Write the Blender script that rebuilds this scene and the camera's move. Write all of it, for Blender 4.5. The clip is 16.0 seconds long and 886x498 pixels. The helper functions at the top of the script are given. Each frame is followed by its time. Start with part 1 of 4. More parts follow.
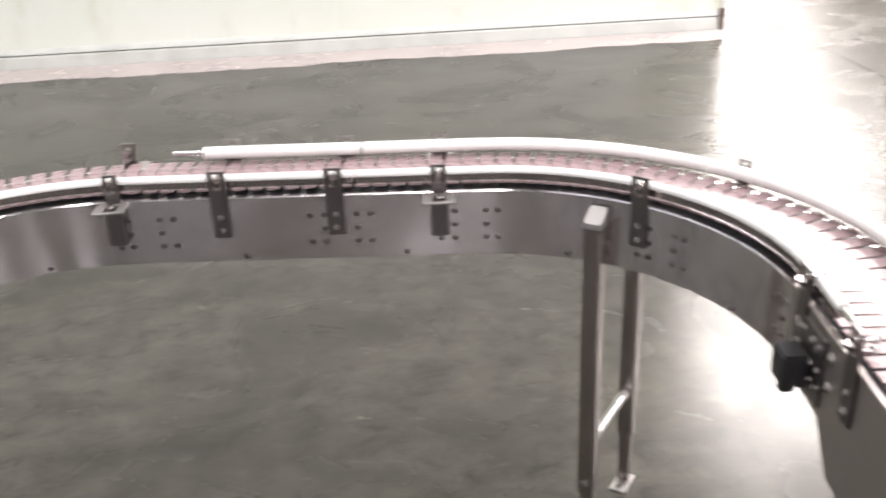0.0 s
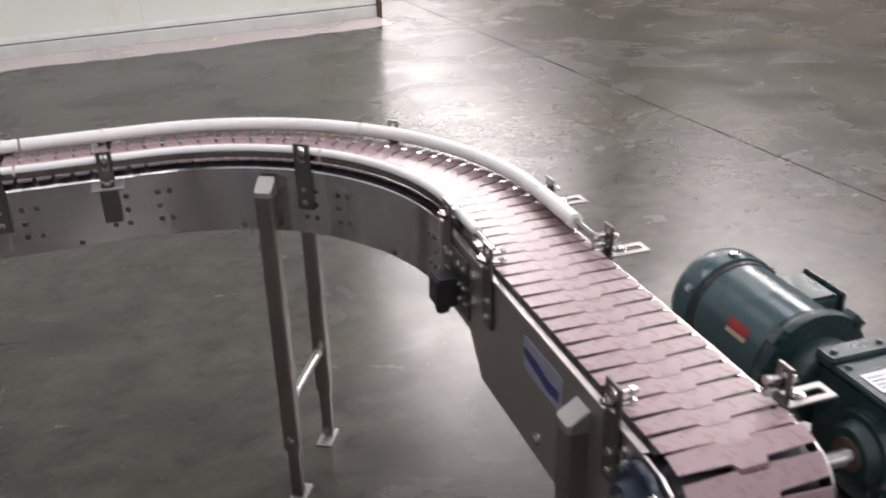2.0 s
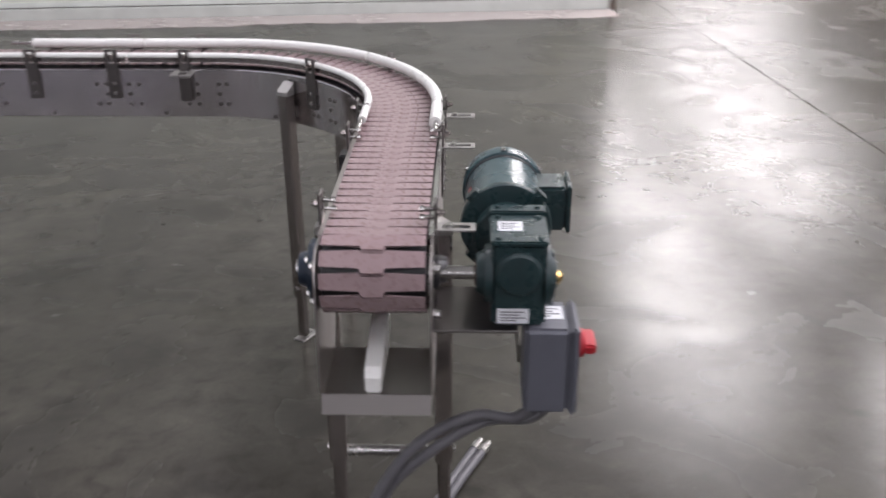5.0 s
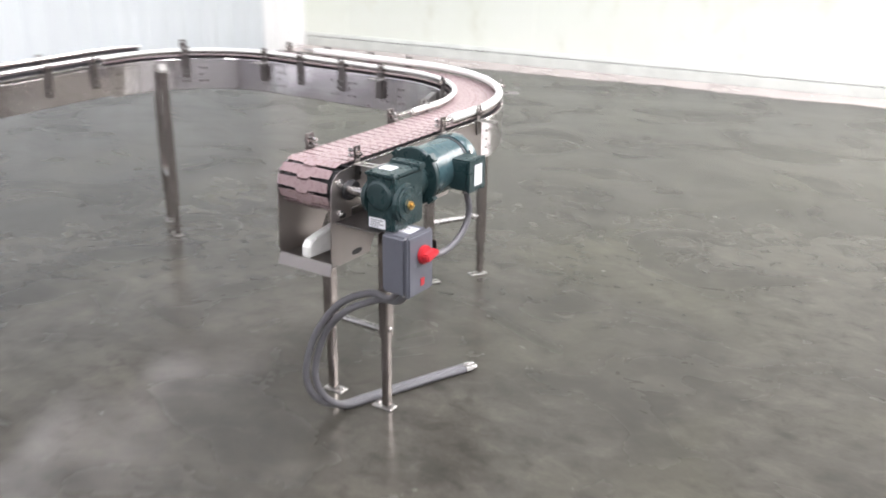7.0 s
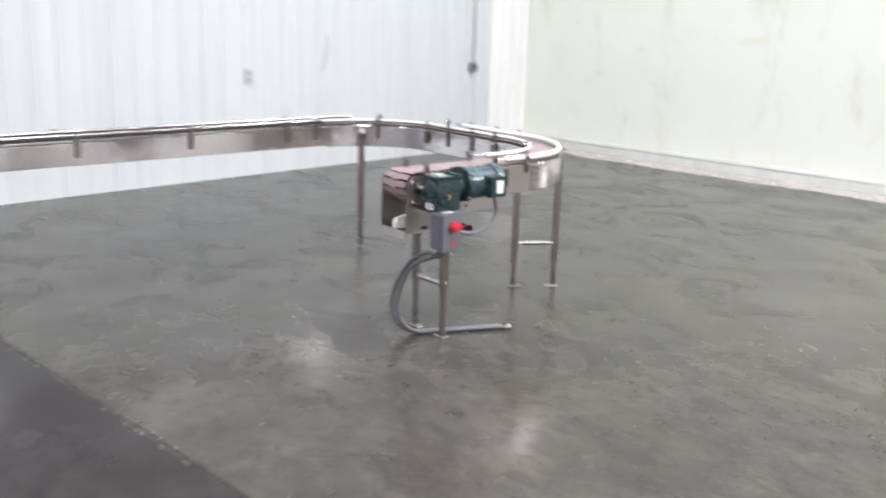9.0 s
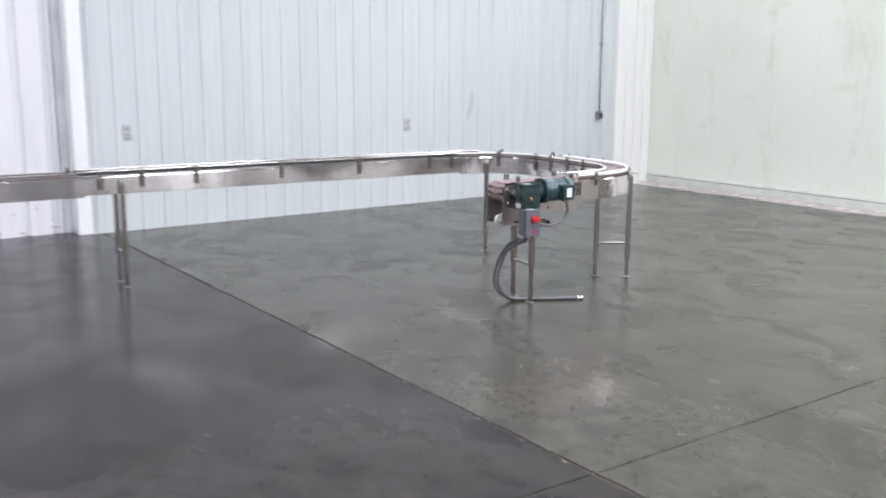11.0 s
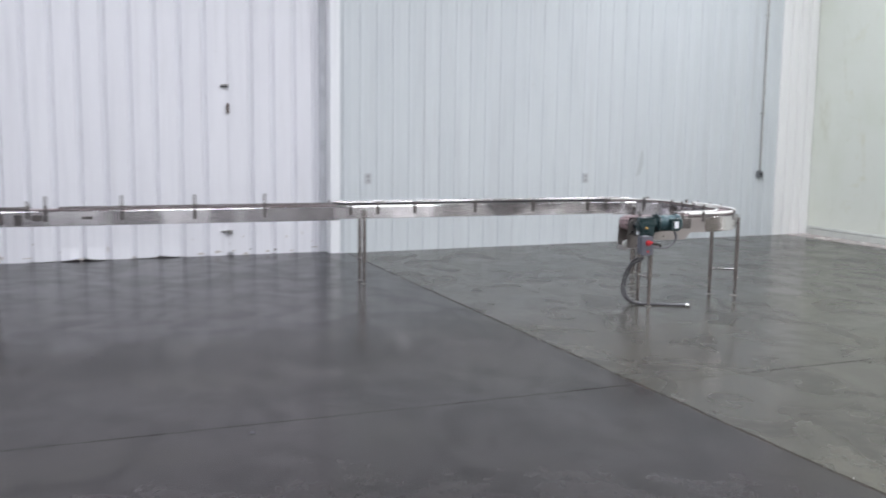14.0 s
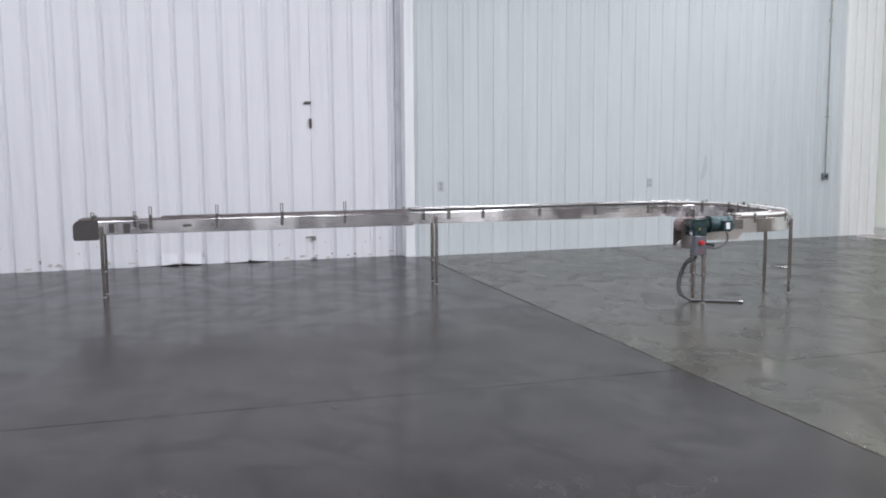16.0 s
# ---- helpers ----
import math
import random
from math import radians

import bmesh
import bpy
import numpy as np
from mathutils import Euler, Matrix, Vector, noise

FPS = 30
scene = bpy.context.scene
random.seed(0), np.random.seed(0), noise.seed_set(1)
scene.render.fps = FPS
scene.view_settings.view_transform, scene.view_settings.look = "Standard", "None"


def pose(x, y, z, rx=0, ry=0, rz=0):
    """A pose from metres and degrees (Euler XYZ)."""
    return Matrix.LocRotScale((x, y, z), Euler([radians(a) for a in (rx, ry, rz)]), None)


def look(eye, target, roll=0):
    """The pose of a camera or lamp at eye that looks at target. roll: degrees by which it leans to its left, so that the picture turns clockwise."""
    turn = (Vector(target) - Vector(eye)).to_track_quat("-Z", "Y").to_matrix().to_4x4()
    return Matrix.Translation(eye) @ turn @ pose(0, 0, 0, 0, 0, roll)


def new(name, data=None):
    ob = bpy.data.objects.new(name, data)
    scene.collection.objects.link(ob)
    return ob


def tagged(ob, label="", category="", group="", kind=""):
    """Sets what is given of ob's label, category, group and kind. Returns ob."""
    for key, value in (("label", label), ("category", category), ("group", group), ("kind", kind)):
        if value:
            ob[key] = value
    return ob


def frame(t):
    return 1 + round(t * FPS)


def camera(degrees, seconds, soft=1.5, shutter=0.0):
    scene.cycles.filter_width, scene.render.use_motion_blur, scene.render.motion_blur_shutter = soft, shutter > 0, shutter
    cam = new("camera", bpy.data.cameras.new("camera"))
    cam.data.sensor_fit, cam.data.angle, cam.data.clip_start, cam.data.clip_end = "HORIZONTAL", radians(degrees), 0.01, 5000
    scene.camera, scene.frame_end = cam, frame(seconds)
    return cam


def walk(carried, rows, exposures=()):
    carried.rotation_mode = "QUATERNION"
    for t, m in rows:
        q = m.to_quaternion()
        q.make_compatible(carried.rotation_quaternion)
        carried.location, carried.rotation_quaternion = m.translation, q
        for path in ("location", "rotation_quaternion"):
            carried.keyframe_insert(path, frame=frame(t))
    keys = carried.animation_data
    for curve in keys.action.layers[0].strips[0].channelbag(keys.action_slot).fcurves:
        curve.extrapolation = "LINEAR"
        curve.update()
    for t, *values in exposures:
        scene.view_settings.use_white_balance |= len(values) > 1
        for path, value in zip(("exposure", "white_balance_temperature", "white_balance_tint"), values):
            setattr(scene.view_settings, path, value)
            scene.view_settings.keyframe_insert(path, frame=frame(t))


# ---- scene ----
cam = camera(50.3, 16.0, soft=1.8, shutter=1.0)
PATH = [
    (0, (0.481, 1.124, 1.601), (0.619, 2.938, 0.772), -2.4),
    (0.5, (0.474, 1.081, 1.605), (0.776, 2.88, 0.784), -2.5),
    (1, (0.479, 1.047, 1.603), (0.95, 2.807, 0.779), -2.4),
    (1.5, (0.48, 1.011, 1.597), (1.097, 2.719, 0.761), -2.0),
    (2, (0.495, 0.963, 1.591), (1.235, 2.614, 0.739), -1.5),
    (2.5, (0.558, 0.89, 1.585), (1.285, 2.528, 0.698), -0.7),
    (3, (0.643, 0.789, 1.571), (1.3, 2.404, 0.592), 0.3),
    (3.2, (0.668, 0.737, 1.565), (1.314, 2.354, 0.58), -0.1),
    (5.3, (1.375, 0.008, 1.594), (1.363, 1.831, 0.766), -0.2),
    (5.5, (1.518, -0.05, 1.589), (1.4, 1.769, 0.765), -0.2),
    (6, (1.893, -0.254, 1.624), (1.47, 1.527, 0.818), -0.1),
    (6.5, (2.315, -0.449, 1.646), (1.713, 1.302, 0.889), 0.6),
    (7, (2.762, -0.618, 1.655), (1.917, 1.051, 0.947), 0.7),
    (7.5, (3.222, -0.868, 1.664), (2.222, 0.739, 1.02), 0.6),
    (8, (3.698, -1.065, 1.665), (2.521, 0.424, 1.037), 0.3),
    (8.5, (4.18, -1.342, 1.687), (2.929, 0.107, 1.106), 1.2),
    (9, (4.638, -1.618, 1.67), (3.288, -0.223, 1.189), 1.8),
    (9.2, (4.838, -1.718, 1.674), (3.437, -0.372, 1.214), 2.4),
    (11.3, (6.742, -2.797, 1.7), (5.11, -1.687, 1.347), -0.0),
    (11.5, (6.927, -2.897, 1.703), (5.276, -1.816, 1.374), 0.0),
    (12, (7.404, -3.117, 1.714), (5.691, -2.131, 1.409), 0.1),
    (12.5, (7.879, -3.274, 1.726), (6.152, -2.316, 1.413), -0.1),
    (13, (8.348, -3.408, 1.735), (6.582, -2.516, 1.444), -0.0),
    (13.5, (8.772, -3.516, 1.733), (6.971, -2.687, 1.471), 0.5),
    (14, (9.169, -3.582, 1.745), (7.331, -2.837, 1.491), 0.7),
    (14.5, (9.494, -3.687, 1.755), (7.635, -2.999, 1.492), 0.4),
    (15, (9.732, -3.701, 1.757), (7.853, -3.064, 1.5), -0.0),
    (15.5, (9.879, -3.711, 1.77), (7.981, -3.127, 1.536), -0.2),
    (16, (9.946, -3.727, 1.784), (8.049, -3.14, 1.545), -0.4),
]
EXPOSURES = [(0.0, 0.0, 6900, 13), (0.5, -0.2, 6880, 14), (1.5, -0.72, 6740, 15), (2.5, -0.98, 6720, 15), (3.2, -0.9, 6720, 15), (5.5, -0.86, 6500, 14), (6.0, -0.2, 6620, 12), (7.0, 0.14, 6600, 10), (8.0, 0.13, 6550, 10), (9.0, -0.05, 6520, 9), (11.5, -0.38, 6320, 9), (12.5, -0.53, 6310, 9), (14.0, -0.70, 6280, 8), (16.0, -0.76, 6270, 8)]
LAMP_POWER = {-1.2: (150, 120, 98, 60, 180), 3.4: (150, 150, 170, 325, 160), 8.0: (150, 150, 170, 310, 235), 12.6: (150, 150, 150, 170, 170)}
LAMPS = [(x, y, p) for x, row in LAMP_POWER.items() for y, p in zip((-10.5, -6.5, -2.5, 1.5, 5.7), row)]
SKYLIGHTS = [(6.2, 12.4, 1.8, 3.2, 820), (6.6, 16.6, 1.6, 3.5, 760), (6.9, 23.0, 1.8, 4.0, 720), (9.7, 10.15, 2.4, 4.0, 1520), (10.6, 20.5, 2.4, 6.0, 1300), (11.2, 27.5, 3.0, 5.0, 620), (13.2, 13.5, 2.0, 6.0, 420), (15.4, 18.0, 2.0, 4.0, 160), (14.0, 34.0, 5.0, 5.0, 1300)]
walk(cam, [(t, look(eye, target, roll)) for t, eye, target, roll in PATH], EXPOSURES)

# ---- light ----
world = bpy.data.worlds.new("world")
scene.world = world
world.use_nodes = True
sky = world.node_tree.nodes.new("ShaderNodeTexSky")
sky.sky_type, sky.sun_disc, sky.sun_elevation, sky.sun_rotation = "NISHITA", False, radians(50), radians(200)
world.node_tree.links.new(sky.outputs[0], world.node_tree.nodes["Background"].inputs[0])
world.node_tree.nodes["Background"].inputs[1].default_value = 0.12


def area_lamp(name, m, sx, sy, power, color=(1, 1, 1)):
    data = bpy.data.lights.new(name, "AREA")
    data.shape, data.size, data.size_y, data.energy, data.color = "RECTANGLE", sx, sy, power, color
    ob = new(name, data)
    ob.matrix_world = m
    return ob


CEILING = 6.4
LAMP_COLOR = (1.0, 0.99, 1.06)
# unseen area lamps added under the ceiling, powers set singly to balance the room
for lx, ly, power in LAMPS:
    area_lamp("ceiling_fill_light", pose(lx, ly, CEILING - 0.25), 1.2, 2.6, power, LAMP_COLOR)
# large skylights over the hall beyond the back wall
for lx, ly, sx, sy, power in SKYLIGHTS:
    area_lamp("skylight_light", pose(lx, ly, CEILING - 0.05), sx, sy, power, (1.0, 0.97, 0.97))

# ---- materials ----


class Nodes:
    def __init__(self, name, color=(0.5, 0.5, 0.5), rough=0.5, metal=0.0):
        self.m = bpy.data.materials.new(name)
        self.m.use_nodes = True
        self.t = self.m.node_tree
        self.b = self.t.nodes["Principled BSDF"]
        self.b.inputs["Base Color"].default_value = (*color, 1)
        self.b.inputs["Roughness"].default_value = rough
        self.b.inputs["Metallic"].default_value = metal

    def node(self, kind, **values):
        n = self.t.nodes.new(kind)
        for key, value in values.items():
            n.inputs[key.replace("_", " ")].default_value = value
        return n

    def link(self, a, b):
        self.t.links.new(a, b)

    def place(self, scale=(1, 1, 1), world=False):
        m = self.node("ShaderNodeMapping")
        m.inputs["Scale"].default_value = scale
        src = self.node("ShaderNodeNewGeometry").outputs["Position"] if world else self.node("ShaderNodeTexCoord").outputs["Object"]
        self.link(src, m.inputs[0])
        return m.outputs[0]

    def noise(self, at, scale, detail=4.0, rough=0.55, distort=0.0):
        n = self.node("ShaderNodeTexNoise", Scale=scale, Detail=detail, Roughness=rough, Distortion=distort)
        self.link(at, n.inputs["Vector"])
        return n.outputs["Fac"]

    def ramp(self, fac, stops, soft=True):
        n = self.node("ShaderNodeValToRGB")
        n.color_ramp.interpolation = "EASE" if soft else "LINEAR"
        e = n.color_ramp.elements
        while len(e) < len(stops):
            e.new(0.5)
        for el, (p, c) in zip(e, stops):
            el.position = p
            el.color = (*c, 1) if isinstance(c, tuple) else (c, c, c, 1)
        self.link(fac, n.inputs[0])
        return n.outputs[0]

    def mix(self, fac, a, b, kind="MIX"):
        n = self.node("ShaderNodeMix")
        n.data_type, n.blend_type = "RGBA", kind
        for i, v in ((0, fac), (6, a), (7, b)):
            if isinstance(v, (int, float)):
                n.inputs[i].default_value = v if i == 0 else (v, v, v, 1)
            elif isinstance(v, tuple):
                n.inputs[i].default_value = (*v, 1)
            else:
                self.link(v, n.inputs[i])
        return n.outputs[2]

    def color(self, out):
        self.link(out, self.b.inputs["Base Color"])
        return self

    def rough(self, out):
        self.link(out, self.b.inputs["Roughness"])
        return self

    def bump(self, fac, strength, distance=0.002):
        n = self.node("ShaderNodeBump", Strength=strength, Distance=distance)
        self.link(fac, n.inputs["Height"])
        self.link(n.outputs[0], self.b.inputs["Normal"])
        return self


def painted(name, color, rough, wear=0.12, scale=9.0, metal=0.0, bump=0.05, island=0.0):
    """A coat with two scales of unevenness."""
    n = Nodes(name, color, rough, metal)
    at = n.place()
    cloud, grain = n.noise(at, scale, 5), n.noise(at, scale * 22, 3)
    c = n.mix(n.ramp(cloud, [(0.35, 0.0), (0.7, wear * 2)]), color, tuple(v * 0.62 for v in color))
    c = n.mix(n.ramp(grain, [(0.3, 0.0), (0.8, wear)]), c, tuple(min(1, v * 1.35) for v in color))
    n.color(c)
    n.rough(n.ramp(cloud, [(0.3, max(0.03, rough - 0.08)), (0.75, min(1, rough + 0.12))]))
    n.bump(grain, bump)
    return n.m


def steel(name, color, rough, streak=(1.0, 1.0, 40.0), warp=0.25, lean=0.0):
    """Brushed metal: faint brushing in the gloss, and sheets that are not quite flat."""
    n = Nodes(name, color, rough, 1.0)
    fine = n.noise(n.place(streak), 9.0, 3)
    at = n.place()
    wave, smear = n.noise(at, 1.1, 1), n.noise(at, 7.0, 4)
    n.color(n.mix(n.ramp(smear, [(0.4, 0.0), (0.8, 0.35)]), color, tuple(v * 0.8 for v in color)))
    n.rough(n.mix(0.5, n.ramp(fine, [(0.3, rough - 0.03), (0.7, rough + 0.04)]), n.ramp(smear, [(0.35, rough - 0.03), (0.75, rough + 0.10)])))
    n.bump(wave, warp, 0.03)
    if lean:
        # each length of plate leans in or out a little
        x = n.node("ShaderNodeSeparateXYZ")
        n.link(at, x.inputs[0])
        drift = n.ramp(n.noise(n.place((1.0, 1.0, 0.0)), 1.7, 2, 0.5), [(0.40, 0.0), (0.60, 1.0)])
        amount = n.node("ShaderNodeMath")
        amount.operation = "MULTIPLY_ADD"
        n.link(drift, amount.inputs[0])
        amount.inputs[1].default_value, amount.inputs[2].default_value = 2 * lean, -lean
        height = n.node("ShaderNodeMath")
        height.operation = "MULTIPLY"
        middle = n.node("ShaderNodeMath")
        middle.operation = "SUBTRACT"
        n.link(x.outputs[2], middle.inputs[0])
        middle.inputs[1].default_value = 0.81
        n.link(middle.outputs[0], height.inputs[0])
        n.link(amount.outputs[0], height.inputs[1])
        b = n.node("ShaderNodeBump", Strength=1.0, Distance=1.0)
        n.link(height.outputs[0], b.inputs["Height"])
        n.link(n.b.inputs["Normal"].links[0].from_socket, b.inputs["Normal"])
        n.link(b.outputs[0], n.b.inputs["Normal"])
    return n.m


def concrete(name, light, dark, stain, gloss, shine=0.5, marks=1.0):
    """Power-trowelled concrete: broad clouds, soft stains, swirling trowel strokes and fine grain."""
    n = Nodes(name)
    n.b.inputs["Specular IOR Level"].default_value = shine
    at = n.place(world=True)
    cloud = n.noise(at, 0.55, 5, 0.55, 0.8)
    wisp = n.noise(n.place((1.0, 1.2, 1.0), True), 1.7, 5, 0.52, 1.1)
    fleck = n.noise(n.place((1.0, 1.25, 1.0), True), 10.0, 6, 0.62, 0.5)
    turned = n.place((0.85, 1.3, 1.0), True)
    turned.node.inputs["Rotation"].default_value = (0, 0, 0.62)
    stroke = n.noise(turned, 3.4, 7, 0.62, 0.5)
    crossed = n.place((0.85, 1.3, 1.0), True)
    crossed.node.inputs["Rotation"].default_value = (0, 0, -0.85)
    swirl = n.noise(crossed, 5.2, 7, 0.62, 0.5)
    grain = n.noise(at, 60.0, 4, 0.65)
    spot = n.noise(at, 4.5, 2, 0.5)
    pale = tuple(min(1, v * 1.45) for v in light)
    c = n.mix(n.ramp(cloud, [(0.36, 0.0), (0.66, 1.0)]), dark, light)
    warm = n.noise(at, 0.9, 3, 0.5, 0.6)
    c = n.mix(n.ramp(warm, [(0.48, 0.0), (0.72, 0.5)]), c, (light[0] * 1.02, light[1] * 1.05, light[2] * 0.88))
    c = n.mix(n.ramp(wisp, [(0.42, 0.0), (0.78, 0.75)]), c, stain)
    c = n.mix(n.ramp(stroke, [(0.42, 0.0), (0.76, 0.38 * marks)]), c, pale)
    c = n.mix(n.ramp(swirl, [(0.42, 0.0), (0.76, 0.46 * marks)]), c, stain)
    c = n.mix(n.ramp(fleck, [(0.46, 0.0), (0.74, 0.60 * marks)]), c, stain)
    c = n.mix(n.ramp(fleck, [(0.28, 0.28 * marks), (0.46, 0.0)]), c, pale)
    c = n.mix(n.ramp(grain, [(0.40, 0.10), (0.60, 0.0)]), c, tuple(v * 0.6 for v in dark))
    c = n.mix(n.ramp(spot, [(0.69, 0.0), (0.82, 0.5)]), c, tuple(v * 0.4 for v in dark))
    n.color(c)
    n.rough(n.mix(0.15, n.ramp(wisp, [(0.30, gloss[0]), (0.70, gloss[1])]), n.ramp(stroke, [(0.25, gloss[0]), (0.75, gloss[1])])))
    n.bump(n.noise(at, 4.0, 4, 0.55), 0.035, 0.012)
    return n.m


STEEL = steel("brushed stainless steel", (0.75, 0.72, 0.735), 0.125, warp=0.05, lean=0.022)
PLATE = steel("dull stainless plate", (0.48, 0.445, 0.43), 0.38, warp=0.05)
# shade under the drive head is put into the pan's darker tone
PAN = steel("darkened stainless pan", (0.34, 0.32, 0.305), 0.34, warp=0.05)
# tube metal with the dark floor's reflection put into its brownish tone
TUBE = steel("darkened stainless tube", (0.36, 0.325, 0.31), 0.20, (30, 30, 1.0), 0.05)
BAR = steel("dull stainless bar", (0.20, 0.185, 0.18), 0.30, (20, 20, 20), 0.05)
ROD_STEEL = steel("polished stainless rod", (0.80, 0.79, 0.78), 0.16, (12, 12, 12), 0.0)
ZINC = steel("bright zinc hardware", (0.46, 0.45, 0.44), 0.24, (12, 12, 12), 0.02)
CAP = steel("plain steel cap", (0.36, 0.35, 0.335), 0.48, (12, 12, 12), 0.02)
WHITE = painted("white slide plastic", (0.78, 0.78, 0.75), 0.32, 0.05, 14)
GREEN = painted("dark green motor enamel", (0.040, 0.077, 0.086), 0.25, 0.16, 10)
GREEN_DARK = painted("dark green cast iron enamel", (0.014, 0.033, 0.035), 0.32, 0.2, 26, bump=0.25)
GREY = painted("blue grey enclosure enamel", (0.106, 0.110, 0.131), 0.42, 0.12, 16)
RED = painted("red switch plastic", (0.45, 0.020, 0.030), 0.36, 0.1, 30)
DARK_RED = painted("dark red plate print", (0.28, 0.018, 0.024), 0.4, 0.2, 50)
BLACK = painted("black plastic", (0.018, 0.018, 0.02), 0.42, 0.2, 30)
NAVY = painted("navy bearing enamel", (0.011, 0.021, 0.038), 0.35, 0.2, 30)
BRASS = painted("brass", (0.62, 0.42, 0.16), 0.3, 0.2, 60, 1.0)
CONDUIT = painted("grey flexible conduit", (0.115, 0.113, 0.122), 0.42, 0.15, 30)
LABEL = painted("white printed label", (0.72, 0.73, 0.76), 0.4, 0.06, 40)
SILVER_LABEL = painted("pale grey foil label", (0.22, 0.225, 0.28), 0.35, 0.1, 40)
INK = painted("dark label print", (0.05, 0.05, 0.06), 0.5, 0.1, 40)
BLUE = painted("blue label print", (0.02, 0.03, 0.13), 0.45, 0.1, 40)
CREAM = painted("cream label print", (0.42, 0.36, 0.26), 0.45, 0.1, 40)
RUST = painted("rusty steel", (0.10, 0.06, 0.045), 0.7, 0.4, 30)
CONCRETE_WARM = concrete("warm polished concrete", (0.075, 0.0708, 0.0590), (0.049, 0.0462, 0.0392), (0.0250, 0.0235, 0.0202), (0.19, 0.31), 0.25)
CONCRETE_COOL = concrete("cool polished concrete", (0.0395, 0.0358, 0.0360), (0.0268, 0.0243, 0.0245), (0.0132, 0.0119, 0.0121), (0.16, 0.27), 0.13, 0.6)
STRIP = painted("pale pinkish floor edge", (0.52, 0.455, 0.435), 0.22, 0.25, 3.0)
CHIP = painted("bare pale aggregate", (0.16, 0.148, 0.132), 0.6, 0.3, 20)
JOINT = painted("dark joint filler", (0.070, 0.056, 0.048), 0.85, 0.5, 14)
CURB = painted("pale curb paint", (0.60, 0.62, 0.58), 0.5, 0.18, 5)

n = Nodes("mauve acetal plastic", (0.37, 0.27, 0.272), 0.36)
rnd = n.node("ShaderNodeObjectInfo").outputs["Random"]
at = n.place()
c = n.mix(n.ramp(rnd, [(0.0, 0.0), (1.0, 0.55)]), (0.300, 0.218, 0.222), (0.245, 0.172, 0.177))
c = n.mix(n.ramp(n.noise(at, 24, 5), [(0.45, 0.0), (0.75, 0.45)]), c, (0.21, 0.15, 0.15))
n.color(c).rough(n.ramp(n.noise(at, 60, 4), [(0.3, 0.23), (0.75, 0.40)])).bump(n.noise(at, 120, 3), 0.05)
n.b.inputs["Specular IOR Level"].default_value = 0.44
CHAIN = n.m

n = Nodes("pale greenish wall panel", rough=0.5)
at = n.place(world=True)
c = n.mix(n.ramp(n.noise(at, 0.9, 6, 0.6), [(0.42, 0.0), (0.72, 0.55)]), (0.76, 0.79, 0.715), (0.69, 0.73, 0.62))
c = n.mix(n.ramp(n.noise(n.place((1, 1, 0.35), True), 2.4, 7, 0.65), [(0.56, 0.0), (0.76, 0.5)]), c, (0.54, 0.54, 0.40))
c = n.mix(n.ramp(n.noise(n.place((1, 1, 0.8), True), 1.3, 7, 0.7, 0.6), [(0.56, 0.0), (0.74, 0.55)]), c, (0.62, 0.61, 0.43))
# two old water stains, one near each end of the wall
for x, z, r, tone in ((2.85, 0.42, 0.75, (0.50, 0.52, 0.33)), (-2.85, 1.75, 1.2, (0.58, 0.57, 0.42))):
    d = n.node("ShaderNodeVectorMath")
    d.operation = "DISTANCE"
    n.link(at, d.inputs[0])
    d.inputs[1].default_value = (x, 8.45, z)
    ragged = n.node("ShaderNodeMath")
    ragged.operation = "MULTIPLY_ADD"
    n.link(n.noise(at, 3.2, 6, 0.65, 0.5), ragged.inputs[0])
    ragged.inputs[1].default_value = 1.6 * r
    n.link(d.outputs["Value"], ragged.inputs[2])
    c = n.mix(n.ramp(ragged.outputs[0], [(0.0, 0.0), (0.62 * r, 0.75), (1.25 * r, 0.0)]), c, tone)
n.color(c).rough(n.ramp(n.noise(at, 3, 4), [(0.3, 0.4), (0.7, 0.62)])).bump(n.noise(at, 4.0, 3), 0.1, 0.01)
PANEL = n.m


def siding(name, base, shade, dents=0.2, streaks=0.25):
    n = Nodes(name, rough=0.4)
    at = n.place(world=True)
    c = n.mix(n.ramp(n.noise(n.place((1, 3.0, 0.25), True), 2.2, 6, 0.6), [(0.45, 0.0), (0.75, 0.5)]), base, shade)
    c = n.mix(n.ramp(n.noise(n.place((1, 3.2, 0.2), True), 1.7, 5, 0.55, 0.4), [(0.50, 0.0), (0.78, streaks)]), c, (0.46, 0.455, 0.47))
    c = n.mix(n.ramp(n.noise(at, 9.0, 6, 0.7), [(0.66, 0.0), (0.78, 0.5)]), c, (0.40, 0.37, 0.34))
    c = n.mix(n.ramp(n.node("ShaderNodeObjectInfo").outputs["Random"], [(0.0, 0.0), (1.0, 0.25)]), c, shade)
    n.color(c).rough(n.ramp(n.noise(at, 5, 4), [(0.3, 0.44), (0.7, 0.62)])).bump(n.noise(n.place((1, 1.5, 0.5), True), 2.5, 3), dents, 0.012)
    return n.m


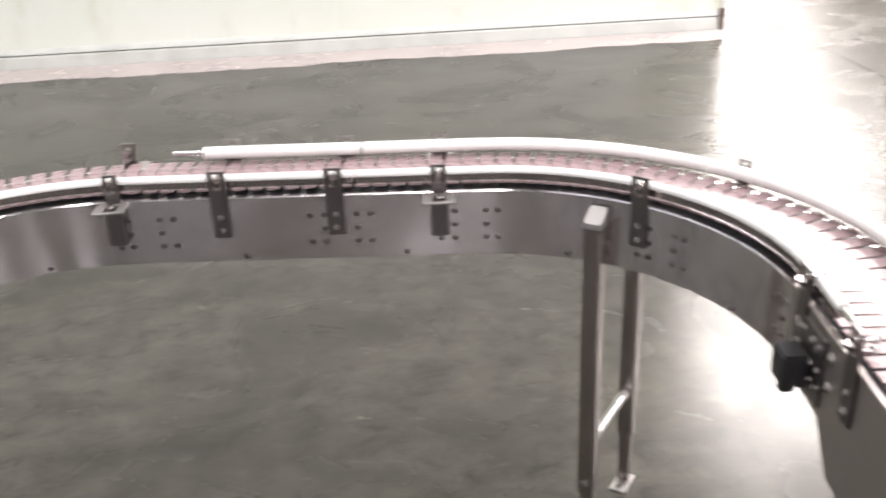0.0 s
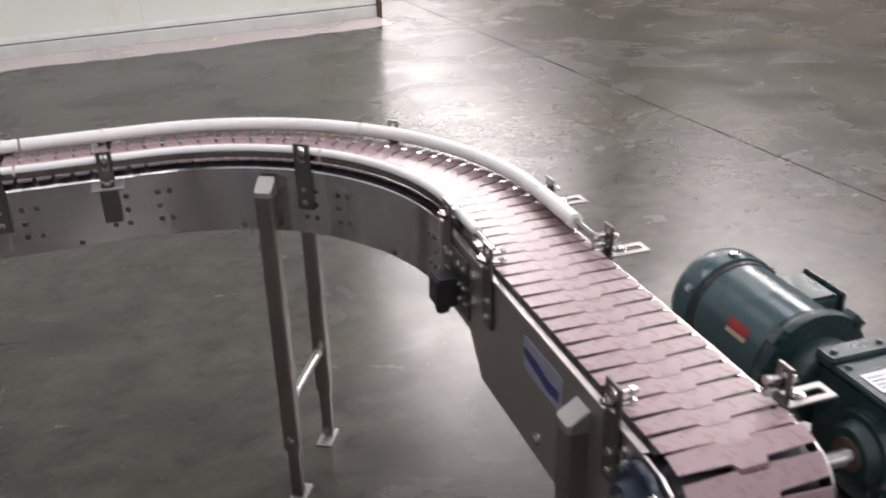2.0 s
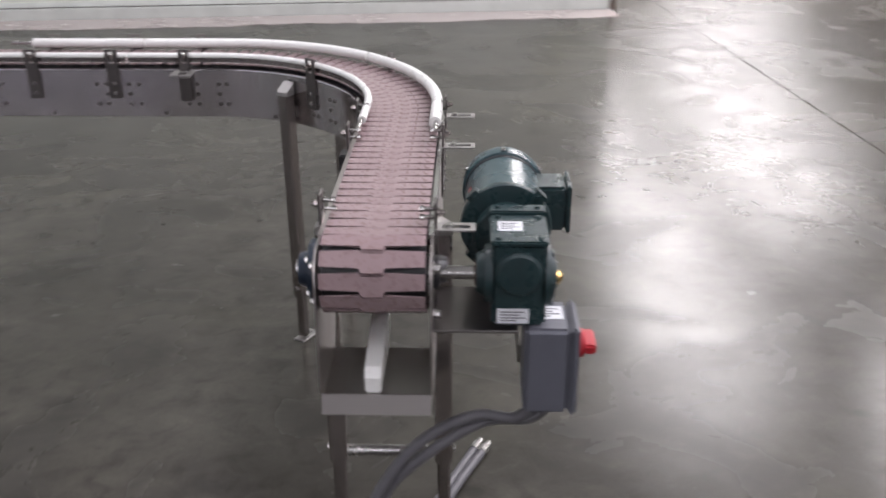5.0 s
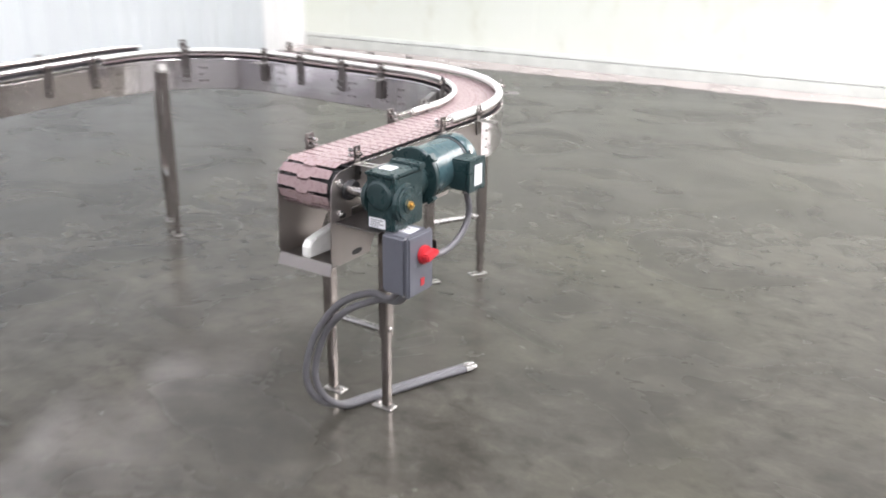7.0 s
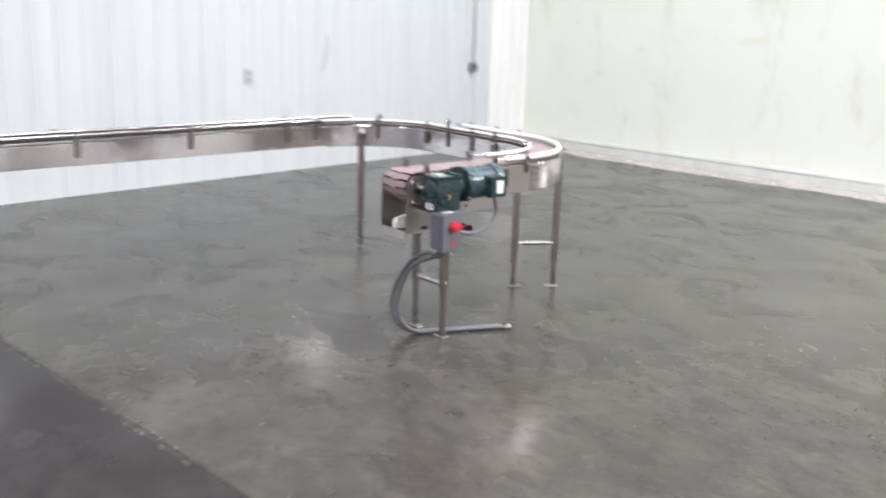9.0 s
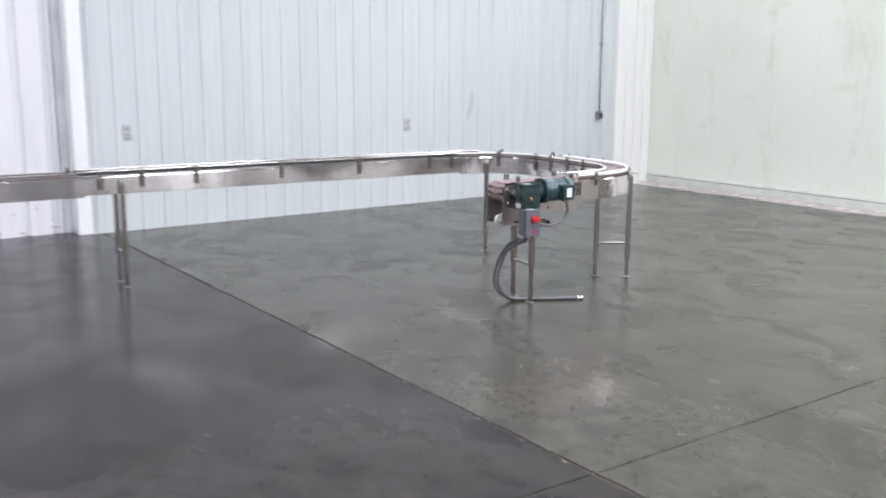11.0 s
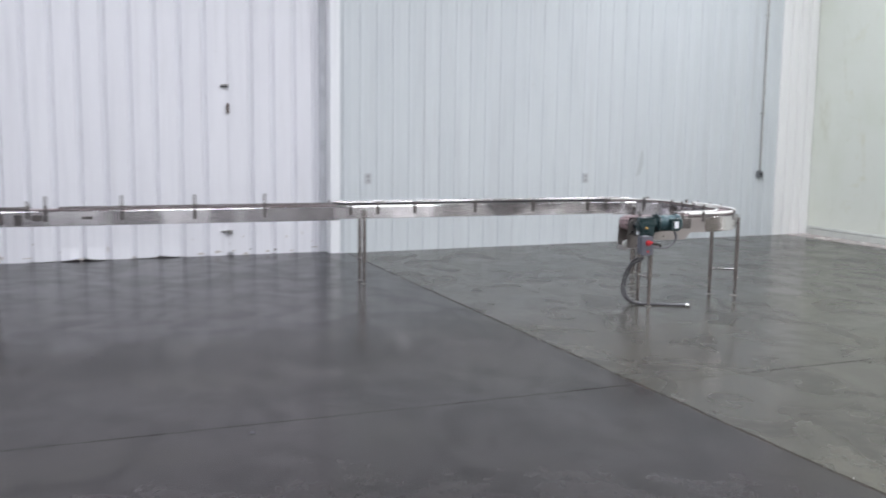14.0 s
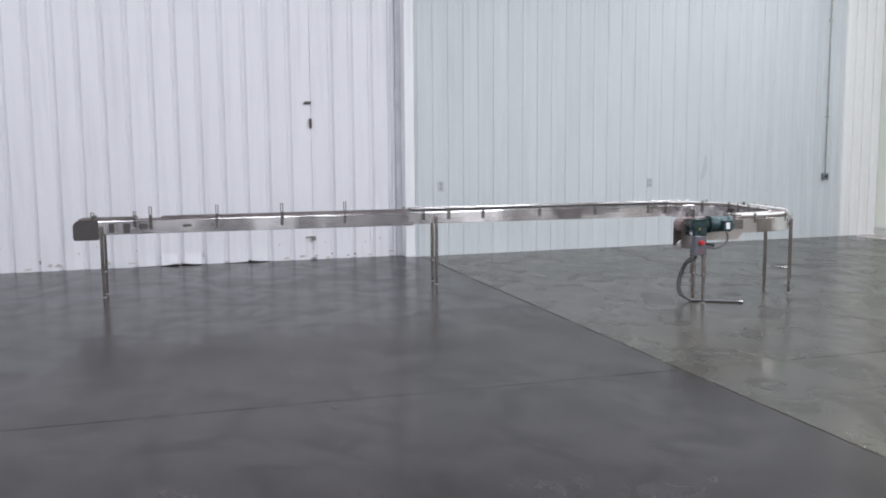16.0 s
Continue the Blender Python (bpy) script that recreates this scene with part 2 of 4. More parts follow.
SIDING = siding("white painted siding", (0.63, 0.665, 0.68), (0.54, 0.575, 0.595))
SIDING_OLD = siding("worn white painted siding", (0.80, 0.80, 0.835), (0.71, 0.71, 0.75), 0.8, 0.25)
# paler copy of the siding; light at the corner is put into its colour
SIDING_BRIGHT = siding("brightened white siding", (0.87, 0.87, 0.858), (0.80, 0.80, 0.79), 0.2, 0.1)
POST = siding("scuffed white post paint", (0.86, 0.87, 0.885), (0.78, 0.79, 0.81), 0.3, 0.2)
SCUFF = siding("scuffed siding paint", (0.52, 0.55, 0.56), (0.46, 0.48, 0.49))
WORN = painted("worn bare patch", (0.26, 0.24, 0.23), 0.6, 0.3, 20)
GRIME = painted("brownish door grime", (0.56, 0.52, 0.50), 0.65, 0.5, 16)
JAMB = painted("grey jamb paint", (0.62, 0.63, 0.66), 0.5, 0.2, 4)
PLAIN = painted("plain grey hall paint", (0.36, 0.33, 0.30), 0.6, 0.1, 1.5)
OUTLET = painted("grey outlet cover", (0.50, 0.515, 0.53), 0.4, 0.1, 30)
SOCKET = painted("grey socket face", (0.33, 0.335, 0.35), 0.45, 0.1, 30)
ROOF = painted("pale roof deck", (0.5, 0.5, 0.48), 0.6, 0.1, 1.5)

# ---- geometry helpers ----


def box(bm, x0, x1, y0, y1, z0, z1, m=None):
    vs = [bm.verts.new((x, y, z)) for z in (z0, z1) for y in (y0, y1) for x in (x0, x1)]
    for f in ((0, 2, 3, 1), (4, 5, 7, 6), (0, 1, 5, 4), (2, 6, 7, 3), (0, 4, 6, 2), (1, 3, 7, 5)):
        bm.faces.new([vs[i] for i in f])
    if m is not None:
        bmesh.ops.transform(bm, matrix=m, verts=vs)
    return vs


def cyl(bm, p0, p1, r, r1=None, n=20, caps=True):
    p0, p1 = Vector(p0), Vector(p1)
    d = p1 - p0
    m = Matrix.Translation((p0 + p1) / 2) @ d.to_track_quat("Z", "Y").to_matrix().to_4x4()
    return bmesh.ops.create_cone(bm, cap_ends=caps, segments=n, radius1=r, radius2=r if r1 is None else r1, depth=d.length, matrix=m)["verts"]


def prism(bm, outline, z0, z1, m=None):
    """An outline in x, y carried from z0 to z1."""
    lo = [bm.verts.new((x, y, z0)) for x, y in outline]
    hi = [bm.verts.new((x, y, z1)) for x, y in outline]
    k = len(outline)
    bm.faces.new(lo[::-1])
    bm.faces.new(hi)
    for i in range(k):
        bm.faces.new((lo[i], lo[(i + 1) % k], hi[(i + 1) % k], hi[i]))
    if m is not None:
        bmesh.ops.transform(bm, matrix=m, verts=lo + hi)
    return lo + hi


def bevel(bm, w, seg=2, angle=40):
    bmesh.ops.recalc_face_normals(bm, faces=bm.faces)
    es = [e for e in bm.edges if len(e.link_faces) == 2 and e.calc_face_angle() > radians(angle)]
    bmesh.ops.bevel(bm, geom=es, offset=w, segments=seg, affect="EDGES", clamp_overlap=True)


def sweep(bm, pts, profile):
    """A profile (side, height) carried along pts; side points to the right of the way."""
    rings = []
    n = len(pts)
    side = Vector((1, 0, 0))
    for i, p in enumerate(pts):
        d = (Vector(pts[min(i + 1, n - 1)]) - Vector(pts[max(i - 1, 0)])).normalized()
        s = d.cross(Vector((0, 0, 1)))
        if s.length > 0.05:
            s.normalize()
            side = s if i == 0 or s.dot(side) > -0.2 else -s
        side = (side - d * side.dot(d)).normalized()
        up = side.cross(d)
        rings.append([bm.verts.new(Vector(p) + side * a + up * h) for a, h in profile])
    k = len(profile)
    for r0, r1 in zip(rings, rings[1:]):
        for j in range(k):
            bm.faces.new((r0[j], r0[(j + 1) % k], r1[(j + 1) % k], r1[j]))
    bm.faces.new(rings[0][::-1])
    bm.faces.new(rings[-1])


def circle(r, n=12):
    return [(r * math.cos(2 * math.pi * i / n), r * math.sin(2 * math.pi * i / n)) for i in range(n)]


def smooth_path(pts, steps=8):
    """A Catmull-Rom curve through pts."""
    pts = [Vector(p) for p in pts]
    pts = [pts[0] * 2 - pts[1]] + pts + [pts[-1] * 2 - pts[-2]]
    out = []
    for p0, p1, p2, p3 in zip(pts, pts[1:], pts[2:], pts[3:]):
        for i in range(steps):
            t = i / steps
            out.append(0.5 * ((2 * p1) + (p2 - p0) * t + (2 * p0 - 5 * p1 + 4 * p2 - p3) * t * t + (3 * p1 - p0 - 3 * p2 + p3) * t ** 3))
    return out + [pts[-2]]


def mesh(name, bm, mat, smooth=35):
    me = bpy.data.meshes.new(name)
    bmesh.ops.recalc_face_normals(bm, faces=bm.faces)
    bm.to_mesh(me)
    bm.free()
    me.materials.append(mat)
    me.polygons.foreach_set("use_smooth", [True] * len(me.polygons))
    me.set_sharp_from_angle(angle=radians(smooth))
    return me


def part(name, bm, mat, parent=None, label="", m=None, smooth=35):
    ob = new(name, bm if isinstance(bm, bpy.types.Mesh) else mesh(name, bm, mat, smooth))
    if parent:
        ob.parent = parent
    if m is not None:
        ob.matrix_basis = m
    if label:
        ob["label"] = label
    return ob


def thing(name, label, category, m=None, group="", kind=""):
    ob = new(name)
    ob.empty_display_size = 0.1
    if m is not None:
        ob.matrix_basis = m
    return tagged(ob, label, category, group, kind)


def bolt_mesh(r=0.007, h=0.006, n=6):
    bm = bmesh.new()
    cyl(bm, (0, 0, 0), (0, 0, h * 0.3), r * 1.45, n=12)
    cyl(bm, (0, 0, h * 0.3), (0, 0, h), r, n=n)
    return mesh("bolt", bm, ZINC)


BOLT = bolt_mesh()
BOLT_LONG = bolt_mesh(0.0085, 0.014)
BOLT_SMALL = bolt_mesh(0.0045, 0.004)
BOLT_DARK = bolt_mesh(0.0042, 0.004)
BOLT_DARK.materials.clear()
BOLT_DARK.materials.append(BAR)
BOLT_GREEN = bolt_mesh(0.0045, 0.004)
BOLT_GREEN.materials.clear()
BOLT_GREEN.materials.append(GREEN_DARK)
TO_X = Matrix.Rotation(math.pi / 2, 4, "Y")

# ---- room ----
DIRT = [(3.92, -2.62, 0.03), (1.72, -3.42, 0.03), (5.6, -3.5, 0.018), (-1.6, -1.3, 0.03)]
XW, YW, XEND = -3.687, 8.45, 3.32
XDOOR, XBACK = -3.665, -3.95
# the siding runs a little askew from the corner
XS = -3.626
ASKEW = Matrix.Translation((XS, YW, 0)) @ Matrix.Rotation(0.022, 4, "Z") @ Matrix.Translation((-XS, -YW, 0))
XFRONT, XMAX, YMIN, YMAX = 16.0, 22.0, -14.0, 40.0

bm = bmesh.new()
box(bm, -4.2, XMAX + 0.2, YMIN - 0.2, YMAX + 6, -0.25, -0.006)
floor = tagged(part("floor", bm, JOINT), "polished concrete floor slabs with dark sawn joints", "floor", kind="structure")
GAP = 0.006
for x0, x1 in ((-4.2, 3.77), (3.77, 10.2), (10.2, XMAX + 0.2)):
    for y0, y1, mat in ((YMIN - 0.2, -8.2, CONCRETE_COOL), (-8.2, 0.083, CONCRETE_COOL), (0.083, 9.1, CONCRETE_WARM), (9.1, YMAX + 6, CONCRETE_WARM)):
        bm = bmesh.new()
        jit = random.Random(int(x0 * 100 + y0 * 7))
        # sawn edges, slightly chipped
        ring = []
        gx = 0.0042 if mat == CONCRETE_COOL else 0.005
        wander = 0.0
        for i in range(880):
            q = i / 880 * 4
            wander = wander * 0.75 + jit.uniform(-0.0032, 0.0032)
            k, f = int(q), q - int(q)
            x = (x0 + gx + (x1 - x0 - 2 * gx) * f, x1 - gx, x1 - gx - (x1 - x0 - 2 * gx) * f, x0 + gx)[k]
            ga, gb = (0.009 if v == 0.083 else GAP for v in (y0, y1))
            y = (y0 + ga, y0 + ga + (y1 - y0 - ga - gb) * f, y1 - gb, y1 - gb - (y1 - y0 - ga - gb) * f)[k]
            ring.append((x + wander * 0.6, y + wander + (jit.uniform(0.002, 0.006) * (1 if k == 0 else -1) if k in (0, 2) and jit.random() < 0.05 else 0)))
        prism(bm, ring, -0.012, 0.0)
        part("slab", bm, mat, floor, smooth=20)

# chipped pale edges along the joint, each chip a flat lens of bare aggregate
bm = bmesh.new()
chip = random.Random(11)
for i in range(70):
    x, y = chip.uniform(-3.5, 3.6), 0.083 + chip.choice((-1, 1)) * chip.uniform(0.012, 0.019)
    a, b = chip.uniform(0.006, 0.025), chip.uniform(0.002, 0.005)
    prism(bm, [(x + a * math.cos(k) * chip.uniform(0.7, 1.1), y + b * math.sin(k) * chip.uniform(0.7, 1.1)) for k in np.linspace(0, 2 * math.pi, 9)[:-1]], -0.001, 0.0012)
tagged(part("joint_chips", bm, CHIP), "pale chips along the sawn floor joint", "floor", kind="stuff")

# crumbs of dirt on the floor
for x, y, r in DIRT:
    bm = bmesh.new()
    ring = [(x + r * math.cos(k) * chip.uniform(0.6, 1.2), y + 0.6 * r * math.sin(k) * chip.uniform(0.6, 1.2)) for k in np.linspace(0, 2 * math.pi, 10)[:-1]]
    prism(bm, ring, 0.0, 0.003)
    bevel(bm, 0.001, 1)
    tagged(part("dirt_crumb", bm, INK), "small dark crumb of dirt on the concrete", "dirt", "dirt on the floor")

# pale pinkish strip of floor along the back wall, with a ragged edge
bm = bmesh.new()
edge = random.Random(4)
far, near = [], []
k = 0.0
for i in range(141):
    x = XW + 0.02 + (XEND - XW - 0.04) * i / 140
    k = k * 0.86 + edge.uniform(-0.03, 0.03)
    near.append((x, YW - 0.47 + 0.10 * (i / 140) + k * 0.6))
    far.append((x, YW - 0.035))
prism(bm, near + far[::-1], 0.0, 0.003)
tagged(part("floor_edge_strip", bm, STRIP), "pale pinkish floor strip along the wall", "floor", kind="structure")

# back wall of flat insulated panels, on a curb
wall_back = thing("wall_back", "pale greenish white panel wall with a low curb", "wall", kind="structure")
x = XW
widths = [0.62] + [1.12] * 6
for w in widths:
    x1 = min(x + w, XEND)
    if x1 - x < 0.05:
        break
    bm = bmesh.new()
    box(bm, x + 0.0006, x1 - 0.0006, YW, YW + 0.15, 0.10, CEILING)
    bevel(bm, 0.0018, 1)
    part("panel", bm, PANEL, wall_back)
    x = x1
bm = bmesh.new()
sweep(bm, [(XW, YW, 0), (XEND, YW, 0)], [(0.03, 0), (0.03, 0.088), (0.024, 0.096), (-0.1, 0.098), (-0.1, 0)])
part("curb", bm, CURB, wall_back, "pale painted curb along the floor")
# shadow under the ledge, drawn as a dark strip
bm = bmesh.new()
sweep(bm, [(XW, YW, 0), (XEND, YW, 0)], [(0.012, 0.098), (0.012, 0.106), (-0.01, 0.106), (-0.01, 0.098)])
part("seal", bm, JOINT, wall_back, "dark line over the curb, standing for ledge shadow")
bm = bmesh.new()
sweep(bm, [(XW, YW, 0), (XEND, YW, 0)], [(0.022, 0.106), (0.018, 0.128), (0.004, 0.146), (-0.01, 0.146), (-0.01, 0.106)])
part("ledge", bm, CURB, wall_back, "white metal ledge over the curb")
bm = bmesh.new()
box(bm, XEND, XEND + 0.006, YW - 0.035, YW + 0.16, 0.0, CEILING)
part("end_trim", bm, CURB, wall_back)
bm = bmesh.new()
box(bm, XEND - 0.03, XEND + 0.012, YW - 0.05, YW - 0.031, 0.0, 0.17)
bevel(bm, 0.004, 1)
part("end_clip", bm, RUST, wall_back, "rusty corner clip")


def board(w, flare=0.0, lift=0.0, groove=0.015, depth=0.013, tear=(0.0, 0.0), rib=0.0015):
    """One siding board w wide, facing +x, its grooved edges at y = 0 and w."""
    bm = bmesh.new()
    back = -max(0.02, depth + 0.006)
    prof = [(back, 0), (-depth, 0.0006), (-depth, groove * 0.35), (0, groove), (0, w * 0.5 - 0.012), (rib, w * 0.5 - 0.008), (rib, w * 0.5 + 0.008), (0, w * 0.5 + 0.012), (0, w - groove), (-depth, w - groove * 0.35), (-depth, w - 0.0006), (back, w)]
    levels = [lift, 0.05, 0.10, 0.15, 0.20, 0.26, 0.34, 0.5, CEILING]
    rows = []
    ragged = random.Random(int(flare * 1000))
    for z in levels:
        out = flare * max(0.0, 1 - z / 0.5) ** 1.6 - 0.35 * flare * math.exp(-((z - 0.17) / 0.06) ** 2)
        rows.append([bm.verts.new((px + (out * math.sin(math.pi * py / w) if flare else 0), py, z + (ragged.uniform(0, 0.004) + tear[0] + (tear[1] - tear[0]) * py / w if flare and z < 0.03 else 0))) for px, py in prof])
    for r0, r1 in zip(rows, rows[1:]):
        for j in range(len(prof) - 1):
            bm.faces.new((r0[j], r0[j + 1], r1[j + 1], r1[j]))
        bm.faces.new((r0[-1], r0[0], r1[0], r1[-1]))
    bm.faces.new(rows[0][::-1])
    bm.faces.new(rows[-1])
    return bm


wall_siding = thing("wall_siding", "white ribbed metal siding wall with narrow boards", "wall", ASKEW, kind="structure")
bm = bmesh.new()
box(bm, XS - 0.2, XS - 0.021, 0.0, YW + 0.15, 0, CEILING)
part("backing", bm, SIDING, wall_siding)
W9 = 0.239
narrow = mesh("board", board(W9, groove=0.019, depth=0.0115), SIDING)
y = 0.022
while y < YW - 0.95:
    part("board", narrow, None, wall_siding, m=pose(XS, y, 0))
    y += W9
# corner boards carry the brightened siding tone
corner = mesh("board", board((YW - y) / 4, groove=0.016, depth=0.034), SIDING_BRIGHT)
for i in range(4):
    part("board", corner, None, wall_siding, m=pose(XS + 0.012, y + i * (YW - y) / 4, 0))
bm = bmesh.new()
prism(bm, [(4.94, 1.02), (5.02, 1.06), (5.08, 1.22), (5.07, 1.40), (5.03, 1.44), (5.01, 1.30), (4.97, 1.14)], 0.0005, 0.0022, Matrix.Translation((XS, -0.10, 0)) @ Matrix(((0, 0, 1, 0), (1, 0, 0, 0), (0, 1, 0, 0), (0, 0, 0, 1))))
part("scuff", bm, SCUFF, wall_siding, "faint grey scuff on the boards")

# old wide-board doors, hung in front of the wall
edge_wear = random.Random(23)
door_1 = thing("door_1", "tall white ribbed metal doors, dented along the bottom edge", "door", kind="structure")
bm = bmesh.new()
box(bm, XBACK, XDOOR - 0.056, YMIN, -0.233, 0.055, CEILING)
part("core", bm, SIDING_OLD, door_1)
OLD = dict(groove=0.046, depth=0.042, rib=0.0006)
YSEAM, WA, WB = -1.487, 0.2925, 0.3105
wide = {w: mesh("board", board(w, **OLD), SIDING_OLD) for w in (WA, WB)}
# boards crumpled and torn along the floor, counted from the seam
bent = {k: mesh("board", board(WB, f, 0.001, tear=q, **OLD), SIDING_OLD) for k, f, q in ((2, 0.02, (0.024, 0.0)), (3, 0.014, (0.0, 0.010)), (4, 0.016, (0.0, 0.0)), (5, 0.045, (0.030, 0.0)), (6, 0.040, (0.0, 0.034)), (7, 0.014, (0.0, 0.004)), (10, 0.012, (0.0, 0.0)))}
for k in range(4):
    part("board", wide[WA], None, door_1, m=pose(XDOOR, YSEAM + 0.003 + k * WA, 0))
part("board", mesh("board", board(0.081, **OLD), SIDING_OLD), None, door_1, m=pose(XDOOR, YSEAM + 0.003 + 4 * WA, 0))
for k in range(int((YSEAM - YMIN) / WB) + 1):
    part("board", bent.get(k, wide[WB]), None, door_1, m=pose(XDOOR, YSEAM - 0.003 - (k + 1) * WB, 0))
for z0, z1, y0, y1, x1, mat, nm in ((2.245, 2.262, -0.10, 0.0, 0.03, BLACK, "latch_bar"), (2.270, 2.285, -0.09, 0.01, 0.02, ZINC, "latch_bar"), (1.90, 2.04, -0.022, 0.006, 0.03, RUST, "pull_handle"), (0.29, 0.345, -0.035, 0.025, 0.05, ZINC, "floor_latch"), (0.325, 0.340, -0.12, 0.02, 0.035, ZINC, "latch_bar")):
    bm = bmesh.new()
    box(bm, XDOOR - 0.005, XDOOR + x1, YSEAM + y0, YSEAM + y1, z0, z1)
    bevel(bm, 0.004, 2)
    part(nm, bm, mat, door_1)
for y0, y1 in ((YSEAM - 0.047, YSEAM - 0.002), (YSEAM + 0.002, YSEAM + 0.047)):
    bm = bmesh.new()
    box(bm, XDOOR - 0.05, XDOOR - 0.004, y0, y1, 0.03, CEILING)
    bevel(bm, 0.003, 1)
    part("edge_strip", bm, SIDING_OLD, door_1, "flat white strip along the seam of the leaf")
for yy, zz, ww, hh in ((-2.36, 0.042, 0.05, 0.008), (-2.30, 0.10, 0.03, 0.006), (-5.18, 0.13, 0.02, 0.035), (-1.22, 0.075, 0.025, 0.012), (-0.88, 0.055, 0.02, 0.022), (-0.50, 0.28, 0.012, 0.04), (-3.05, 0.14, 0.012, 0.06), (-3.40, 0.10, 0.014, 0.03), *[(-0.4 - 0.262 * q + edge_wear.uniform(-0.1, 0.1), edge_wear.uniform(0.015, 0.10) ** 1.1, edge_wear.uniform(0.02, 0.075), edge_wear.uniform(0.008, 0.035)) for q in range(26)], *[(-0.4 - 0.4 * q + edge_wear.uniform(-0.15, 0.15), edge_wear.uniform(0.10, 0.34), edge_wear.uniform(0.006, 0.02), edge_wear.uniform(0.004, 0.03)) for q in range(17)]):
    bm = bmesh.new()
    ring = [(yy + ww * math.cos(k) * edge_wear.uniform(0.4, 1.1), zz + hh * math.sin(k) * edge_wear.uniform(0.4, 1.1)) for k in np.linspace(0, 2 * math.pi, 11)[:-1]]
    prism(bm, ring, 0.0006, 0.0022, Matrix.Translation((XDOOR, 0, 0)) @ Matrix(((0, 0, 1, 0), (1, 0, 0, 0), (0, 1, 0, 0), (0, 0, 0, 1))))
    part("scrape", bm, WORN if ww < 0.05 and yy in (-2.36, -5.18, -1.22, -0.88) else GRIME, door_1, "brownish grey scrape through the paint")

# white post between doors and wall
bm = bmesh.new()
box(bm, XBACK, -3.46, -0.148, -0.002, 0.012, CEILING)
bevel(bm, 0.008, 2)
tagged(part("door_post", bm, POST), "white painted square steel door post, scuffed at its foot", "post", kind="structure")
bm = bmesh.new()
box(bm, XBACK, -3.450, -0.15, 0.035, 0.0, 0.012)
tagged(part("post_base_plate", bm, SIDING_OLD), "flat white base plate under the door post", "plate", kind="structure")
bm = bmesh.new()
box(bm, XBACK, XDOOR - 0.015, -0.232, -0.149, 0, CEILING)
tagged(part("door_jamb", bm, JAMB), "grey recessed jamb beside the door post", "jamb", kind="structure")

# unseen walls and ceiling added to close the hall, toned for what steel reflects
for nm, b in (("wall_east", (XFRONT, XFRONT + 0.2, YMIN, 9.0, 0, CEILING)), ("wall_west", (XBACK - 0.2, XBACK, YMIN, YW + 0.15, 0, CEILING)), ("wall_south", (XBACK, XFRONT, YMIN - 0.2, YMIN, 0, CEILING)), ("wall_east_far", (XMAX, XMAX + 0.2, 9.0, YMAX, 0, CEILING)), ("wall_east_return", (XFRONT + 0.2, XMAX, 8.8, 9.0, 0, CEILING)), ("wall_west_far", (XW - 0.2, XW, YW + 0.15, YMAX, 0, CEILING))):
    bm = bmesh.new()
    box(bm, *b)
    white = nm in ("wall_east", "wall_south")
    tagged(part(nm, bm, SIDING_BRIGHT if white else PLAIN), "unseen white wall closing the hall" if white else "unseen grey wall closing the hall", "wall", kind="structure")
bm = bmesh.new()
box(bm, XW - 0.2, XMAX + 0.2, YMAX, YMAX + 0.2, 0, CEILING)
tagged(part("wall_north_far", bm, PLAIN), "unseen grey wall closing the hall", "wall", kind="structure")
bm = bmesh.new()
box(bm, XBACK - 0.2, XMAX + 0.2, YMIN - 0.2, YMAX + 0.2, CEILING, CEILING + 0.2)
tagged(part("ceiling", bm, ROOF), "unseen pale ceiling closing the hall", "ceiling", kind="structure")

# ---- wall fittings ----
for oy, oz in ((0.385, 1.036), (3.912, 1.010)):
    ob = thing("wall_outlet", "small grey electrical outlet on the siding", "outlet", ASKEW @ pose(XS, oy, oz), "wall outlets")
    bm = bmesh.new()
    box(bm, -0.004, 0.018, -0.045, 0.045, -0.075, 0.075)
    bevel(bm, 0.005, 2)
    part("cover", bm, OUTLET, ob)
    for k in (-0.03, 0.03):
        bm = bmesh.new()
        box(bm, 0.014, 0.0205, -0.02, 0.02, k - 0.018, k + 0.018)
        bevel(bm, 0.003, 1)
        part("socket", bm, SOCKET, ob)
ob = thing("conduit_box", "vertical steel conduit ending in a small junction box", "conduit", ASKEW @ pose(XS + 0.006, 7.30, 1.046))
bm = bmesh.new()
cyl(bm, (0.03, 0, 0.05), (0.03, 0, CEILING - 1.06), 0.014, n=14)
part("pipe", bm, ZINC, ob)
bm = bmesh.new()
box(bm, 0.0, 0.055, -0.055, 0.055, -0.06, 0.055)
bevel(bm, 0.006, 2)
part("box", bm, painted("grey junction box", (0.20, 0.21, 0.22), 0.45, 0.2, 20), ob)
bm = bmesh.new()
cyl(bm, (0.05, 0, 0), (0.085, 0, 0), 0.022, n=14)
part("socket", bm, BLACK, ob)
for z in (1.0, 2.6):
    bm = bmesh.new()
    box(bm, 0, 0.048, -0.03, 0.03, z, z + 0.02)
    part("clip", bm, ZINC, ob)

# ---- conveyor line ----
TURN = -6.0
ZTOP, ZRAIL, ZFT, ZFB, ZBRK = 0.900, 0.922, 0.885, 0.735, 0.946
UD, VC, UL, R = 1.0, 3.14, -0.965, 0.61
VEND, VTAIL = 1.70, -4.66
SKEW = 1.0
NOSE = 0.074
C2, C1 = (UD - R, VC - R), (UL + R, VC - R)
LENS = [C2[1] - VEND, R * math.pi / 2, C2[0] - C1[0], R * radians(90 + SKEW), (C1[1] - VTAIL) / math.cos(radians(SKEW))]
A0, A1, A2, A3, TOTAL = (sum(LENS[: i + 1]) for i in range(5))
DROP = 0.03
H = 0.104


